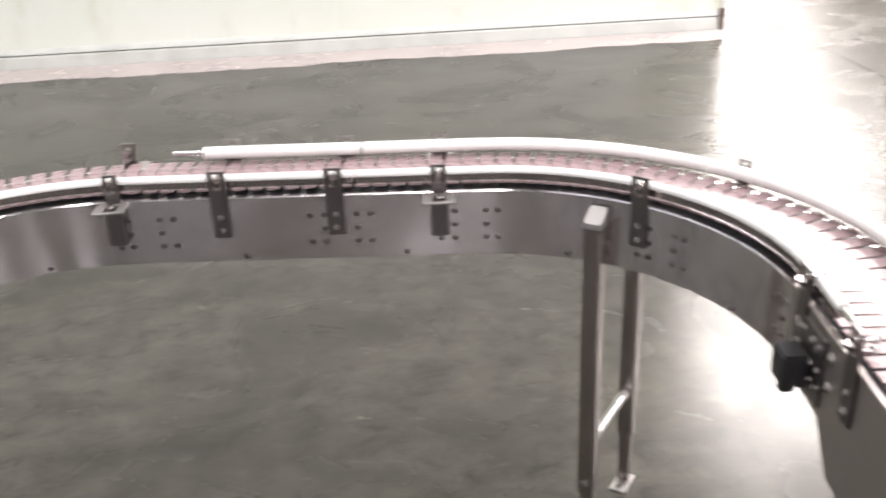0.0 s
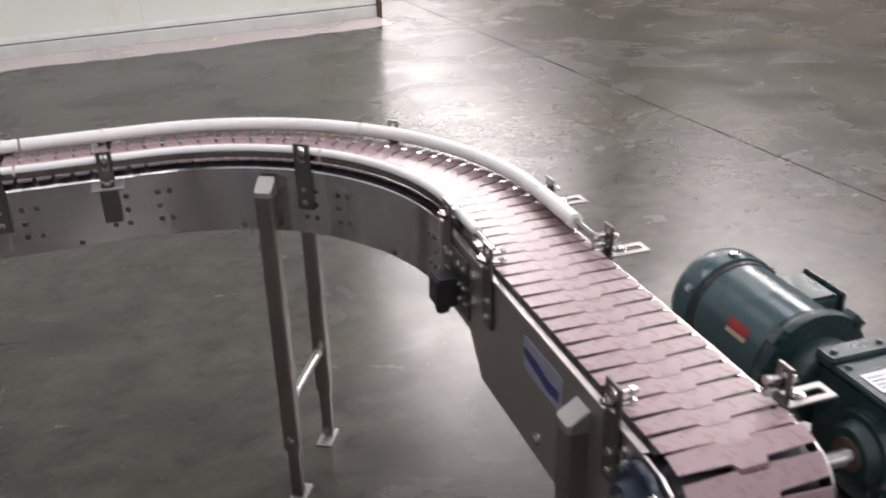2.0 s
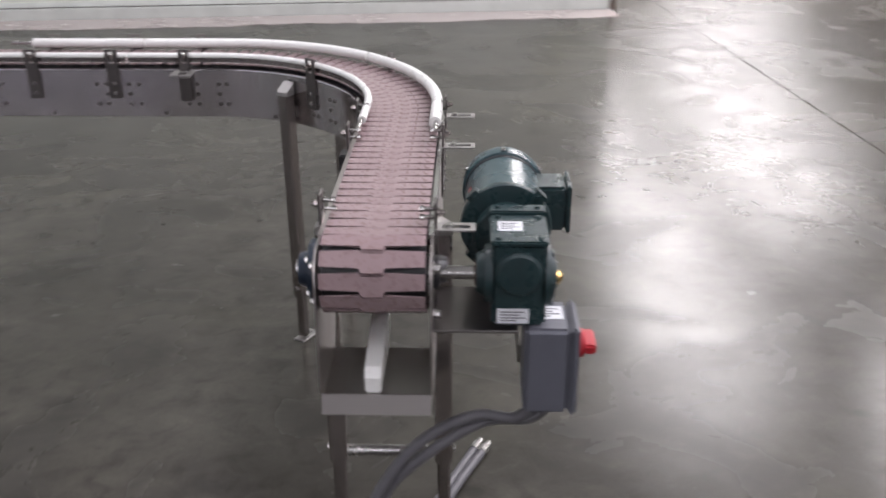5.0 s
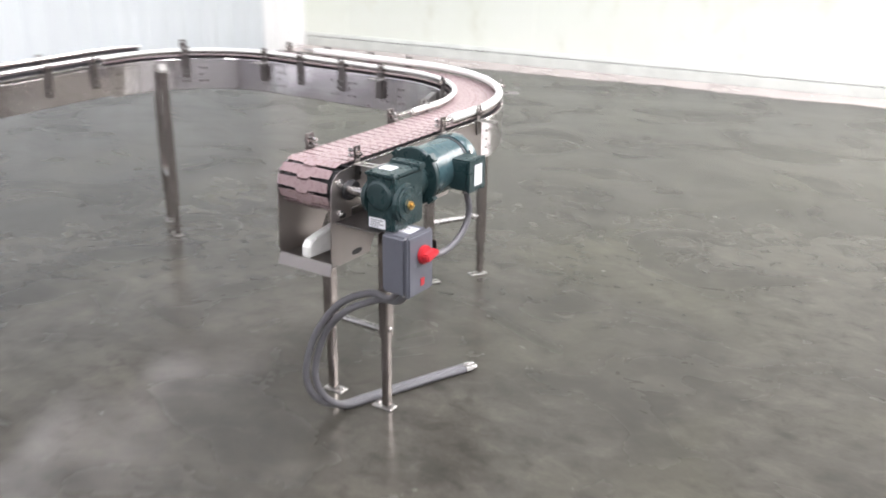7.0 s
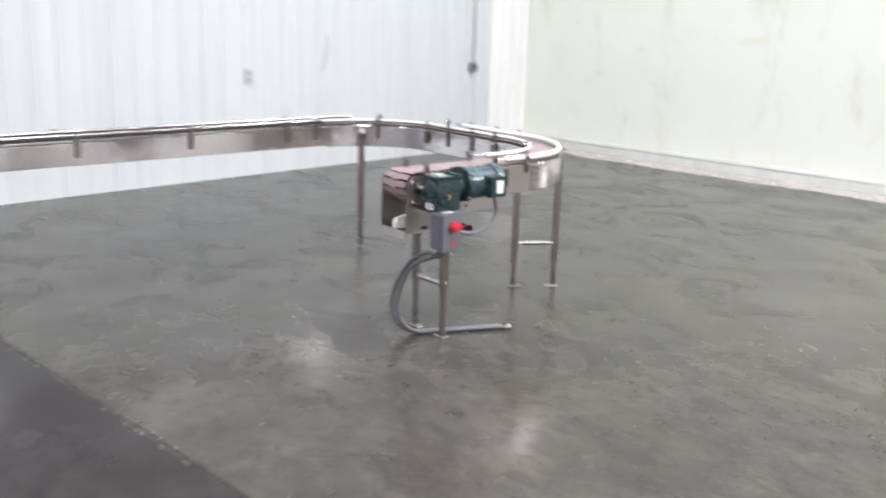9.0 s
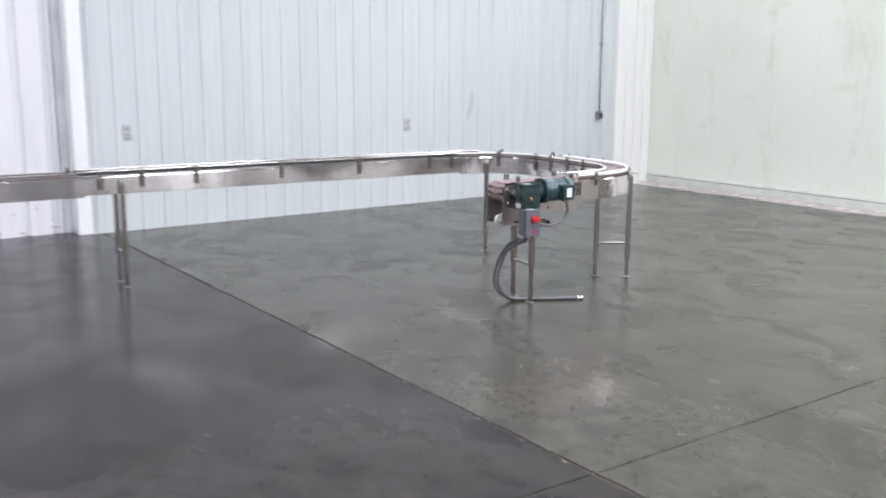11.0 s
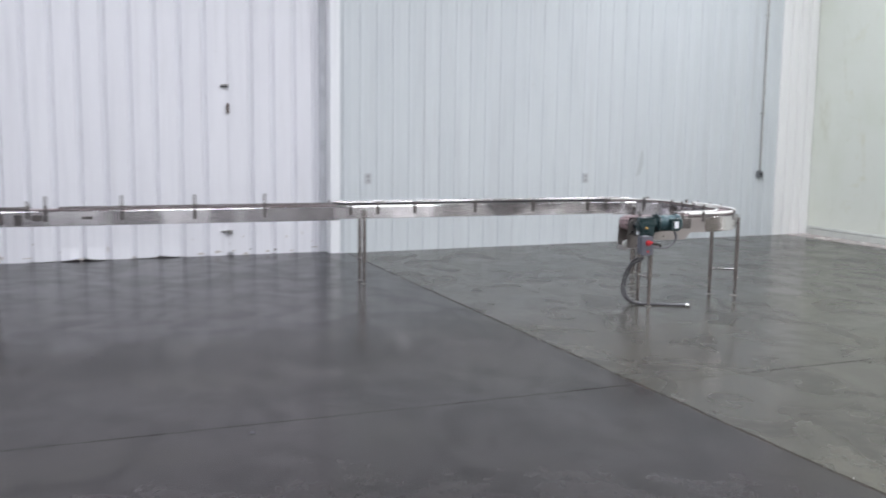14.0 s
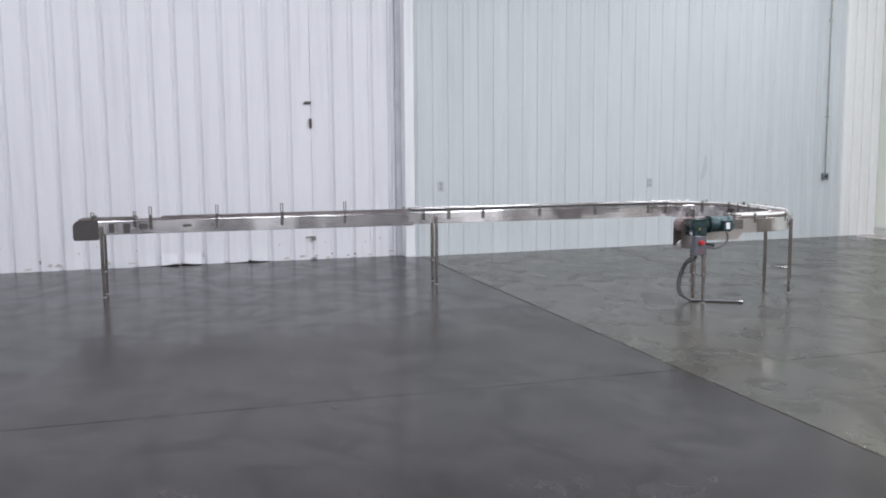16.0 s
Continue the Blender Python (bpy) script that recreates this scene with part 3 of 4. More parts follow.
def line(s, side=0.0, z=0.0):
    """The place at s metres from the drive end, side metres to the outside of the bends, and the heading in radians."""
    if s < A0:
        p, h = (UD, VEND + s), radians(90)
    elif s < A1:
        k = (s - A0) / R
        p, h = (C2[0] + R * math.cos(k), C2[1] + R * math.sin(k)), radians(90) + k
    elif s < A2:
        p, h = (C2[0] - (s - A1), VC), radians(180)
    elif s < A3:
        k = (s - A2) / R
        p, h = (C1[0] - R * math.sin(k), C1[1] + R * math.cos(k)), radians(180) + k
    else:
        k = radians(90 + SKEW)
        q, h = s - A3, radians(180) + k
        p = (C1[0] - R * math.sin(k) + q * math.cos(h), C1[1] + R * math.cos(k) + q * math.sin(h))
    drop = DROP * max(0.0, s - A3) / LENS[4]
    return Vector((p[0] + side * math.sin(h), p[1] - side * math.cos(h), z - drop)), h


def at_v(v):
    """How far along the line the long run passes v."""
    return A3 + (C1[1] - v) / math.cos(radians(SKEW))


def stretch(s0, s1, side, z, step=0.04):
    n = max(2, int((s1 - s0) / step) + 1)
    return [line(s0 + (s1 - s0) * i / (n - 1), side, z)[0] for i in range(n)]


BASE = pose(0, 0, 0, 0, 0, TURN)
conveyor = thing("conveyor", "stainless steel tabletop chain conveyor with mauve plastic links", "conveyor", BASE)


def on_side(s, side, out=0.0, z=0.0):
    """A frame on the side plate: x outwards, y along it, z up."""
    p, h = line(s, side * (H + out), z)
    return Matrix.Translation(p) @ Matrix.Rotation(h - math.pi / 2 + (math.pi if side < 0 else 0), 4, "Z")


S_SPLICE = at_v(-0.82)
CUTS = [A0 + 0.03, A0 + LENS[1] * 0.5, A1 + 0.02, A1 + 0.30, A2 - 0.02, A2 + LENS[3] * 0.5, A3 + 0.02, at_v(1.0), S_SPLICE, at_v(-3.95), TOTAL - 0.26]
T = 0.0015
# how far the long plates lean out at the top, metre by metre, as they were bolted up: (v, lean)
LEAN = [(-4.0, 0.0), (-3.0, 0.0), (-2.6, -0.02), (-2.2, 0.0), (-1.5, 0.008), (-1.35, 0.032), (-0.83, 0.036), (-0.75, 0.012), (-0.3, 0.0), (-0.1, -0.026), (0.28, -0.026), (0.40, 0.030), (0.95, 0.032), (1.06, -0.012), (1.42, -0.016), (1.55, -0.034), (1.82, -0.034), (1.93, 0.026), (2.1, 0.02), (2.25, -0.03), (2.55, -0.03)]


def lean_at(v):
    return float(np.interp(v, [a for a, b in LEAN], [b for a, b in LEAN]))


for s0, s1 in zip(CUTS, CUTS[1:]):
    for side in (-1, 1):
        bm = bmesh.new()
        long_run = s0 > A3
        zb = ZFB + (0.014 if long_run and s1 <= S_SPLICE else 0.0)
        h = ZFT - zb
        # a folded plate: inward lips at the top and bottom
        k = -side
        sweep(bm, stretch(s0 + 0.0008, s1 - 0.0008, side * H, zb), [(-T * k, 0.003), (T * k, 0.0), (0.02 * k, 0.0), (0.02 * k, 0.003), (T * k, 0.006), (T * k, h - 0.005), (0.012 * k, h - 0.003), (0.012 * k, h), (0, h), (-T * k, h - 0.003)])
        if long_run:
            out = (line(s0, side)[0] - line(s0)[0]).normalized()
            for q in bm.verts:
                q.co += out * lean_at(q.co.y) * (q.co.z - 0.80)
        plate = part("side_plate", bm, STEEL, conveyor, smooth=15)
        ends = [(s0 + 0.035, 0.042), (s1 - 0.035, 0.042), (s0 + 0.035, 0.104), (s1 - 0.035, 0.104)]
        if s1 - s0 < 1.0:
            ends += [(s0 + 0.065, 0.042), (s0 + 0.065, 0.104), (s1 - 0.065, 0.042), (s1 - 0.065, 0.104), (s0 + 0.035, 0.073), (s1 - 0.035, 0.073), ((s0 + s1) / 2, 0.012)]
        for q, z in ends:
            part("bolt", BOLT_DARK, None, plate, m=on_side(q, side, 0.001, ZFB + z) @ TO_X)

# deeper plates round the drive and at the tail
for side in (-1, 1):
    bm = bmesh.new()
    prof = [(1.735, 0.590), (1.885, 0.590), (1.93, 0.665), (2.34, 0.665), (2.40, 0.735), (A0 + 0.03 + VEND, 0.735), (A0 + 0.03 + VEND, 0.885), (1.80, 0.885)]
    prof += [(1.775 - 0.066 * math.sin(k), 0.826 + 0.059 * math.cos(k)) for k in (0.25, 0.6, 0.95, 1.3, 1.6)] + [(1.703, 0.62), (1.71, 0.60)]
    prism(bm, prof, -0.002, 0.002, Matrix.Translation((UD + side * H, 0, 0)) @ Matrix(((0, 0, 1, 0), (1, 0, 0, 0), (0, 1, 0, 0), (0, 0, 0, 1))))
    plate = part("drive_plate", bm, PLATE, conveyor)
    bm = bmesh.new()
    # folded lip along the top edge; gear side's reflected brightness put into its metal
    k = side * H
    prism(bm, [(k + side * 0.004, 0.884), (k + side * 0.004, 0.8895), (k - side * 0.0075, 0.8895), (k - side * 0.0075, 0.884)], -A0 - 0.028 - VEND, -1.80, Matrix.Translation((UD, 0, 0)) @ Matrix.Rotation(math.pi / 2, 4, "X"))
    bevel(bm, 0.001, 1)
    part("top_lip", bm, ZINC if side > 0 else PLATE, plate, "folded top lip, reflection put into its metal tone")
    if side > 0:
        bm = bmesh.new()
        prism(bm, [(1.8186 + 0.020 * math.cos(a) + 0.010 * (math.cos(a) > 0), 0.612 + 0.009 * math.sin(a)) for a in np.linspace(0.1, 2 * math.pi + 0.1, 17)[:-1]], 0.0020, 0.0028, Matrix.Translation((UD + H, 0, 0)) @ Matrix(((0, 0, 1, 0), (1, 0, 0, 0), (0, 1, 0, 0), (0, 0, 0, 1))))
        part("slot_plug", bm, BLACK, plate, "dark slotted hole low in the plate")
        bm = bmesh.new()
        box(bm, UD + H + 0.002, UD + H + 0.006, 2.27, 2.40, 0.775, 0.875)
        bevel(bm, 0.001, 1)
        part("splice_plate", bm, BAR, plate)
        for v in (2.285, 2.31, 2.36, 2.385):
            for z in (0.79, 0.825, 0.86):
                part("bolt", BOLT_SMALL, None, conveyor, m=Matrix.Translation((UD + H + 0.006, v, z)) @ TO_X)
    for v, z in ((1.746, 0.848), (1.750, 0.752), (1.84, 0.86), (1.84, 0.79), (2.1, 0.70)) if side > 0 else ((1.725, 0.86), (1.725, 0.79), (1.84, 0.86), (1.84, 0.79), (2.1, 0.70), (2.38, 0.80), (2.38, 0.85), (2.30, 0.80)):
        part("bolt", BOLT_LONG if side > 0 and v < 1.8 else BOLT, None, plate, m=Matrix.Translation((UD + side * (H + 0.002), v, z)) @ (TO_X if side > 0 else TO_X.inverted()))
    bm = bmesh.new()
    p, hd = line(TOTAL)
    prof = [(0.27, 0.678), (0.27, 0.885), (0.05, 0.885), (0.02, 0.875), (0.0, 0.845), (-0.005, 0.72), (0.004, 0.69), (0.02, 0.678)]
    m = Matrix.Translation(line(TOTAL, side * (H + 0.003))[0]) @ Matrix.Rotation(hd + math.pi / 2, 4, "Z") @ Matrix(((0, 0, 1, 0), (1, 0, 0, 0), (0, 1, 0, 0), (0, 0, 0, 1)))
    prism(bm, prof, -0.002, 0.002, m)
    plate = part("tail_plate", bm, BAR, conveyor)
    part("bolt", BOLT, None, plate, m=on_side(TOTAL - 0.08, side, 0.004, 0.80 + DROP) @ TO_X)

# floor of the drive head and its white return shoe
bm = bmesh.new()
prism(bm, [(1.694, 0.566), (1.698, 0.565), (1.711, 0.598), (1.711, 0.603), (1.707, 0.603), (1.706, 0.600)], -H + 0.001, H - 0.001, Matrix.Translation((UD, 0, 0)) @ Matrix(((0, 0, 1, 0), (1, 0, 0, 0), (0, 1, 0, 0), (0, 0, 0, 1))))
prism(bm, [(1.7105, 0.598), (1.718, 0.594), (1.90, 0.590), (1.90, 0.587), (1.716, 0.590), (1.7105, 0.594)], -H + 0.003, H - 0.003, Matrix.Translation((UD, 0, 0)) @ Matrix(((0, 0, 1, 0), (1, 0, 0, 0), (0, 1, 0, 0), (0, 0, 0, 1))))
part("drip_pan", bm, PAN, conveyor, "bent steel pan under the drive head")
bm = bmesh.new()
prof = [(1.714, 0.600), (1.88, 0.592), (1.93, 0.64), (1.93, 0.682), (1.84, 0.672), (1.76, 0.660), (1.728, 0.652), (1.714, 0.634)]
prism(bm, prof, -0.016, 0.016, Matrix.Translation((UD - 0.007, 0, 0)) @ Matrix(((0, 0, 1, 0), (1, 0, 0, 0), (0, 1, 0, 0), (0, 0, 0, 1))))
bevel(bm, 0.004, 2)
part("return_shoe", bm, WHITE, conveyor, "white plastic chain return shoe")
bm = bmesh.new()
cyl(bm, (UD - H + 0.01, 1.775, 0.826), (UD + H - 0.01, 1.775, 0.826), 0.052, n=24)
part("sprocket", bm, BLACK, conveyor)
bm = bmesh.new()
cyl(bm, (UD - H - 0.03, 1.775, 0.826), (1.20, 1.775, 0.826), 0.0127, n=18)
part("drive_shaft", bm, ZINC, conveyor, "bright steel drive shaft")

# flange bearing on the inner drive plate
bm = bmesh.new()
m = Matrix.Translation((UD - H - 0.002, 1.785, 0.826)) @ TO_X.inverted()
prism(bm, [(0.058 * math.cos(k) * (1.0 if i % 2 else 0.93), 0.058 * math.sin(k) * (1.0 if i % 2 else 0.93)) for i, k in enumerate(np.linspace(0, 2 * math.pi, 25)[:-1])], 0, 0.014, m)
bevel(bm, 0.003, 1)
cyl(bm, (UD - H - 0.014, 1.785, 0.826), (UD - H - 0.036, 1.785, 0.826), 0.036, 0.03, n=24)
bearing = part("flange_bearing", bm, NAVY, conveyor, "dark blue round flange bearing")
for k in range(4):
    a = math.pi / 4 + k * math.pi / 2
    part("bolt", BOLT, None, bearing, m=Matrix.Translation((UD - H - 0.014, 1.785 + 0.047 * math.cos(a), 0.826 + 0.047 * math.sin(a))) @ TO_X.inverted())
bm = bmesh.new()
cyl(bm, (UD - H - 0.034, 1.785, 0.826), (UD - H - 0.042, 1.785, 0.826), 0.018, n=18)
part("shaft_collar", bm, ZINC, bearing)
# dark bearing round the shaft on the gear side
bm = bmesh.new()
m = Matrix.Translation((UD + H + 0.002, 1.790, 0.818)) @ TO_X
prism(bm, [(0.031 * math.cos(k), 0.036 * math.sin(k)) for k in np.linspace(0, 2 * math.pi, 25)[:-1]], 0, 0.012, m)
bevel(bm, 0.003, 1)
cyl(bm, (UD + H + 0.012, 1.790, 0.824), (UD + H + 0.028, 1.790, 0.824), 0.028, 0.024, n=24)
part("flange_bearing", bm, BLACK, conveyor, "dark flange bearing on the gear side")
# gear side spacer plate
bm = bmesh.new()
box(bm, UD + H + 0.002, 1.262, 1.722, 1.90, 0.728, 0.7335)
box(bm, UD + H + 0.002, UD + H + 0.006, 1.80, 1.88, 0.7335, 0.76)
bevel(bm, 0.0015, 1)
part("torque_bracket", bm, BAR, conveyor, "steel plate carrying the gear reducer")

# guide rails
for s0, s1, side, r, mat, nm in ((0.70, A3 + 0.05, -1, 0.0098, WHITE, "guide_rail"), (0.68, A1 + 0.63, 1, 0.0145, WHITE, "guide_rail"), (A3 + 0.05, at_v(-3.72), -1, 0.0068, ROD_STEEL, "guide_rod"), (A3 - 0.25, at_v(-3.72), 1, 0.0068, ROD_STEEL, "guide_rod"), (at_v(-3.98), TOTAL - 0.06, -1, 0.0085, ROD_STEEL, "guide_rod"), (at_v(-3.98), TOTAL - 0.06, 1, 0.0085, ROD_STEEL, "guide_rod")):
    cuts = [s0, A0 + 0.5, A1 + 0.265, s1] if mat == WHITE else [s0, at_v(-0.86), s1] if s1 - s0 > 2 else [s0, s1]
    cuts = sorted({q for q in cuts if s0 <= q <= s1})
    for q0, q1 in zip(cuts, cuts[1:]):
        z = ZRAIL if mat == WHITE else ZRAIL - 0.010 if q0 > S_SPLICE - 0.1 else ZRAIL + 0.006
        bm = bmesh.new()
        sweep(bm, stretch(q0 + 0.003, q1 - 0.003, side * 0.088, z), circle(r, 14))
        part(nm, bm, BAR if mat == ROD_STEEL and q0 > S_SPLICE - 0.1 else mat, conveyor, "white plastic guide rail" if mat == WHITE else "thin stainless guide rod")
        if mat == WHITE:
            bm = bmesh.new()
            sweep(bm, stretch(q0 + 0.003, q1 - 0.003, side * 0.094, z - 0.009), [(-0.004, -0.008), (0.004, -0.008), (0.004, 0.006), (-0.004, 0.006)])
            part("rail_backing", bm, TUBE, conveyor)
        elif s1 - s0 > 2 and q0 > S_SPLICE - 0.1:
            # beyond the splice a second rod replaces the black strip
            bm = bmesh.new()
            sweep(bm, stretch(q0 + 0.003, q1 - 0.003, side * 0.092, ZRAIL - 0.035), circle(0.0055, 12))
            part("guide_rod", bm, BAR, conveyor, "thin dull stainless guide rod")
        elif s1 - s0 > 2:
            # shaded groove below the rod, drawn as a black strip
            bm = bmesh.new()
            sweep(bm, stretch(q0 + 0.003, q1 - 0.003, side * 0.097, ZRAIL), [(-0.003, -0.020), (0.003, -0.020), (0.003, -0.001), (-0.003, -0.001)])
            part("rail_backing", bm, BLACK, conveyor, "black strip for the shaded groove under the guide rod")
            bm = bmesh.new()
            sweep(bm, stretch(q0 + 0.003, q1 - 0.003, side * 0.099, ZRAIL), [(-0.004, -0.031), (0.004, -0.031), (0.004, -0.0215), (-0.004, -0.0215)])
            part("rail_lip", bm, ROD_STEEL, conveyor, "bright steel lip under the guide bar")
for s, side in ((0.66, -1), (0.64, 1), (A1 + 0.65, 1)):
    bm = bmesh.new()
    p, hd = line(s, side * 0.09, ZRAIL)
    d = Vector((math.cos(hd), math.sin(hd), 0))
    cyl(bm, p - d * 0.04, p + d * 0.05, 0.006, n=12)
    part("rail_pin", bm, ZINC, conveyor)


def slotted(bm, corner, across, up, w, h, slot, rim, thick):
    """A flat bar w wide and h long with one slot, as one shell; across and up span it, corner is the middle of its lower edge."""
    c, a, u = Vector(corner), Vector(across), Vector(up)
    t = a.cross(u).normalized() * thick
    hw, iw = w / 2, w * 0.2
    outer = [(-hw, 0), (hw, 0), (hw, h), (-hw, h)]
    inner = [(-iw, slot[0]), (iw, slot[0]), (iw, slot[1]), (-iw, slot[1])]
    sheets = [[[bm.verts.new(c + a * x + u * y + t * k) for x, y in loop] for loop in (outer, inner)] for k in (0, 1)]
    for n, (o, i) in enumerate(sheets):
        for k in range(4):
            q = (o[k], o[(k + 1) % 4], i[(k + 1) % 4], i[k])
            bm.faces.new(q if n else q[::-1])
    for loop in (0, 1):
        lo, hi = sheets[0][loop], sheets[1][loop]
        for k in range(4):
            bm.faces.new((lo[k], lo[(k + 1) % 4], hi[(k + 1) % 4], hi[k]))


def bracket_mesh(kind):
    bm = bmesh.new()
    z0, z1, w = {"bar": (0.795, ZBRK, 0.038), "plate": (0.86, ZBRK, 0.032), "flag": (0.84, ZBRK, 0.028), "tall": (0.785, 1.04, 0.036), "mid": (0.82, 0.99, 0.036)}[kind]
    h = z1 - z0
    slotted(bm, (0.003, 0, z0), (0, 1, 0), (0, 0, 1), w, h, (h - (0.095 if kind == "tall" else 0.042), h - 0.006), 0.006, 0.005)
    bevel(bm, 0.0007, 1)
    return mesh("rail_bracket", bm, BAR)


def wing_mesh(length, w):
    bm = bmesh.new()
    slotted(bm, (0.003, 0, 0), (0, -1, 0), (1, 0, 0), w, length, (0.014, length - 0.010), 0.01, 0.004)
    bevel(bm, 0.0006, 1)
    return mesh("wing", bm, CAP)


WINGS = {"plate": wing_mesh(0.060, 0.066), "flag": wing_mesh(0.076, 0.036)}
bm = bmesh.new()
box(bm, 0.003, 0.022, -0.019, 0.019, 0.79, 0.865)
bevel(bm, 0.003, 1)
CLAMP = mesh("clamp_block", bm, BAR)
bm = bmesh.new()
for dz in (-0.010, 0.007):
    cyl(bm, (-0.018, 0, ZRAIL + dz), (0.010, 0, ZRAIL + dz), 0.0042, n=10)
    cyl(bm, (-0.024, 0, ZRAIL + dz), (-0.016, 0, ZRAIL + dz), 0.0065, n=8)
ROD = mesh("clamp_rod", bm, ZINC)


BRACKETS = {k: bracket_mesh(k) for k in ("bar", "plate", "flag", "tall", "mid")}
bm = bmesh.new()
cyl(bm, (0, 0, 0), (0, 0, 0.003), 0.0105, n=16)
cyl(bm, (0, 0, 0.003), (0, 0, 0.010), 0.008, n=6)
cyl(bm, (0, 0, 0.010), (0, 0, 0.015), 0.005, n=10)
KNOB = mesh("clamp_knob", bm, TUBE)


def bracket(kind, s, side):
    ob = part("rail_bracket", BRACKETS[kind], None, conveyor, m=on_side(s, side))
    part("clamp_knob", KNOB, None, ob, m=Matrix.Translation((0.008, 0, ZRAIL)) @ TO_X)
    part("clamp_rod", ROD, None, ob)
    if kind in ("bar", "tall", "mid"):
        for z in (0.812, 0.842):
            part("bolt", BOLT_SMALL, None, ob, m=Matrix.Translation((0.008, 0, z)) @ TO_X)
        return
    z = 0.878 if kind == "plate" else 0.890
    part("wing", WINGS[kind], None, ob, m=pose(0, 0, z))
    part("bolt", BOLT, None, ob, m=pose(0.030, 0, z + 0.004))
    if kind == "plate":
        part("clamp_block", CLAMP, None, ob)


def at_u(u):
    return A1 + C2[0] - u


for kind, s, side in (
    ("flag", 0.13, 1), ("bar", 0.17, -1), ("flag", 0.60, 1), ("bar", 0.60, -1), ("flag", 0.835, 1), ("bar", 0.80, -1),
    ("bar", A0 + R * radians(51), -1), ("flag", A0 + R * radians(41), 1),
    ("plate", at_u(0.304), -1), ("bar", at_u(0.082), -1), ("bar", at_u(-0.165), -1), ("plate", at_u(-0.398), -1),
    ("plate", at_u(0.304), 1), ("bar", at_u(0.088), 1), ("bar", at_u(-0.177), 1), ("plate", at_u(-0.41), 1),
    ("bar", A2 + R * radians(50), -1), ("plate", A2 + R * radians(50), 1),
    ("bar", at_v(2.42), -1), ("bar", at_v(2.18), -1), ("plate", at_v(2.30), 1),
    ("bar", at_v(1.475), -1), ("bar", at_v(0.757), -1), ("plate", at_v(0.70), 1), ("bar", at_v(0.037), -1), ("bar", at_v(-0.39), -1), ("plate", at_v(-0.70), -1),
    ("plate", at_v(-0.90), 1),
    ("tall", at_v(-1.64), -1), ("tall", at_v(-2.37), -1), ("tall", at_v(-3.10), -1), ("tall", at_v(-3.83), -1), ("mid", at_v(-4.0), -1), ("mid", at_v(-4.45), -1), ("bar", at_v(-4.45), 1)):
    bracket(kind, s, side)

# splice with its sensor block where the second bend starts
bm = bmesh.new()
m = on_side(A0 - 0.06, -1, 0, -0.012)
box(bm, 0.003, 0.007, -0.055, 0.075, 0.765, 0.882, m)
bevel(bm, 0.001, 1)
splice = part("splice_plate", bm, BAR, conveyor)
for y in (-0.04, -0.012, 0.03, 0.055):
    for z in (0.79, 0.82, 0.86):
        part("bolt", BOLT_SMALL, None, splice, m=m @ Matrix.Translation((0.007, y, z)) @ TO_X)
bm = bmesh.new()
box(bm, 0.008, 0.05, -0.02, 0.035, 0.775, 0.832, m)
box(bm, 0.02, 0.045, 0.0, 0.02, 0.757, 0.775, m)
bevel(bm, 0.004, 2)
part("sensor_block", bm, BLACK, conveyor, "black plastic block on the splice")
for side in (-1, 1):
    bm = bmesh.new()
    m = on_side(S_SPLICE, side)
    box(bm, 0.002, 0.005, -0.07, 0.07, 0.75, 0.87, m)
    sp = part("splice_plate", bm, STEEL, conveyor)
    for y in (-0.05, -0.02, 0.02, 0.05):
        for z in (0.80, 0.85):
            part("bolt", BOLT_SMALL, None, sp, m=m @ Matrix.Translation((0.005, y, z)) @ TO_X)
# slotted openings near the tail, their dark insides drawn as plates
for v, w, z0, z1 in ((-4.252, 0.027, 0.757, 0.860), (-4.09, 0.037, 0.745, 0.856), (-3.912, 0.047, 0.790, 0.850), (-3.435, 0.047, 0.800, 0.827)):
    bm = bmesh.new()
    box(bm, 0.0015, 0.004, -w, w, z0, z1, on_side(at_v(v), -1))
    bevel(bm, 0.001, 1)
    part("slot_patch", bm, BAR, conveyor)

# maker's label, its mark as plain shapes
bm = bmesh.new()
box(bm, UD - H - 0.0035, UD - H - 0.002, 2.015, 2.15, 0.800, 0.858)
lab = part("label", bm, SILVER_LABEL, conveyor, "pale grey maker's label with a blue mark")
bm = bmesh.new()
prism(bm, [(2.028, 0.815), (2.06, 0.81), (2.10, 0.818), (2.152, 0.826), (2.152, 0.840), (2.10, 0.838), (2.06, 0.83), (2.028, 0.833)], 0.0035, 0.0042, Matrix.Translation((UD - H, 0, 0)) @ Matrix(((0, 0, -1, 0), (1, 0, 0, 0), (0, 1, 0, 0), (0, 0, 0, 1))))
part("mark", bm, BLUE, lab)

# ---- chain ----
PITCH = 0.0381
W2, TAB, TIP = 0.0945, 0.024, 0.018


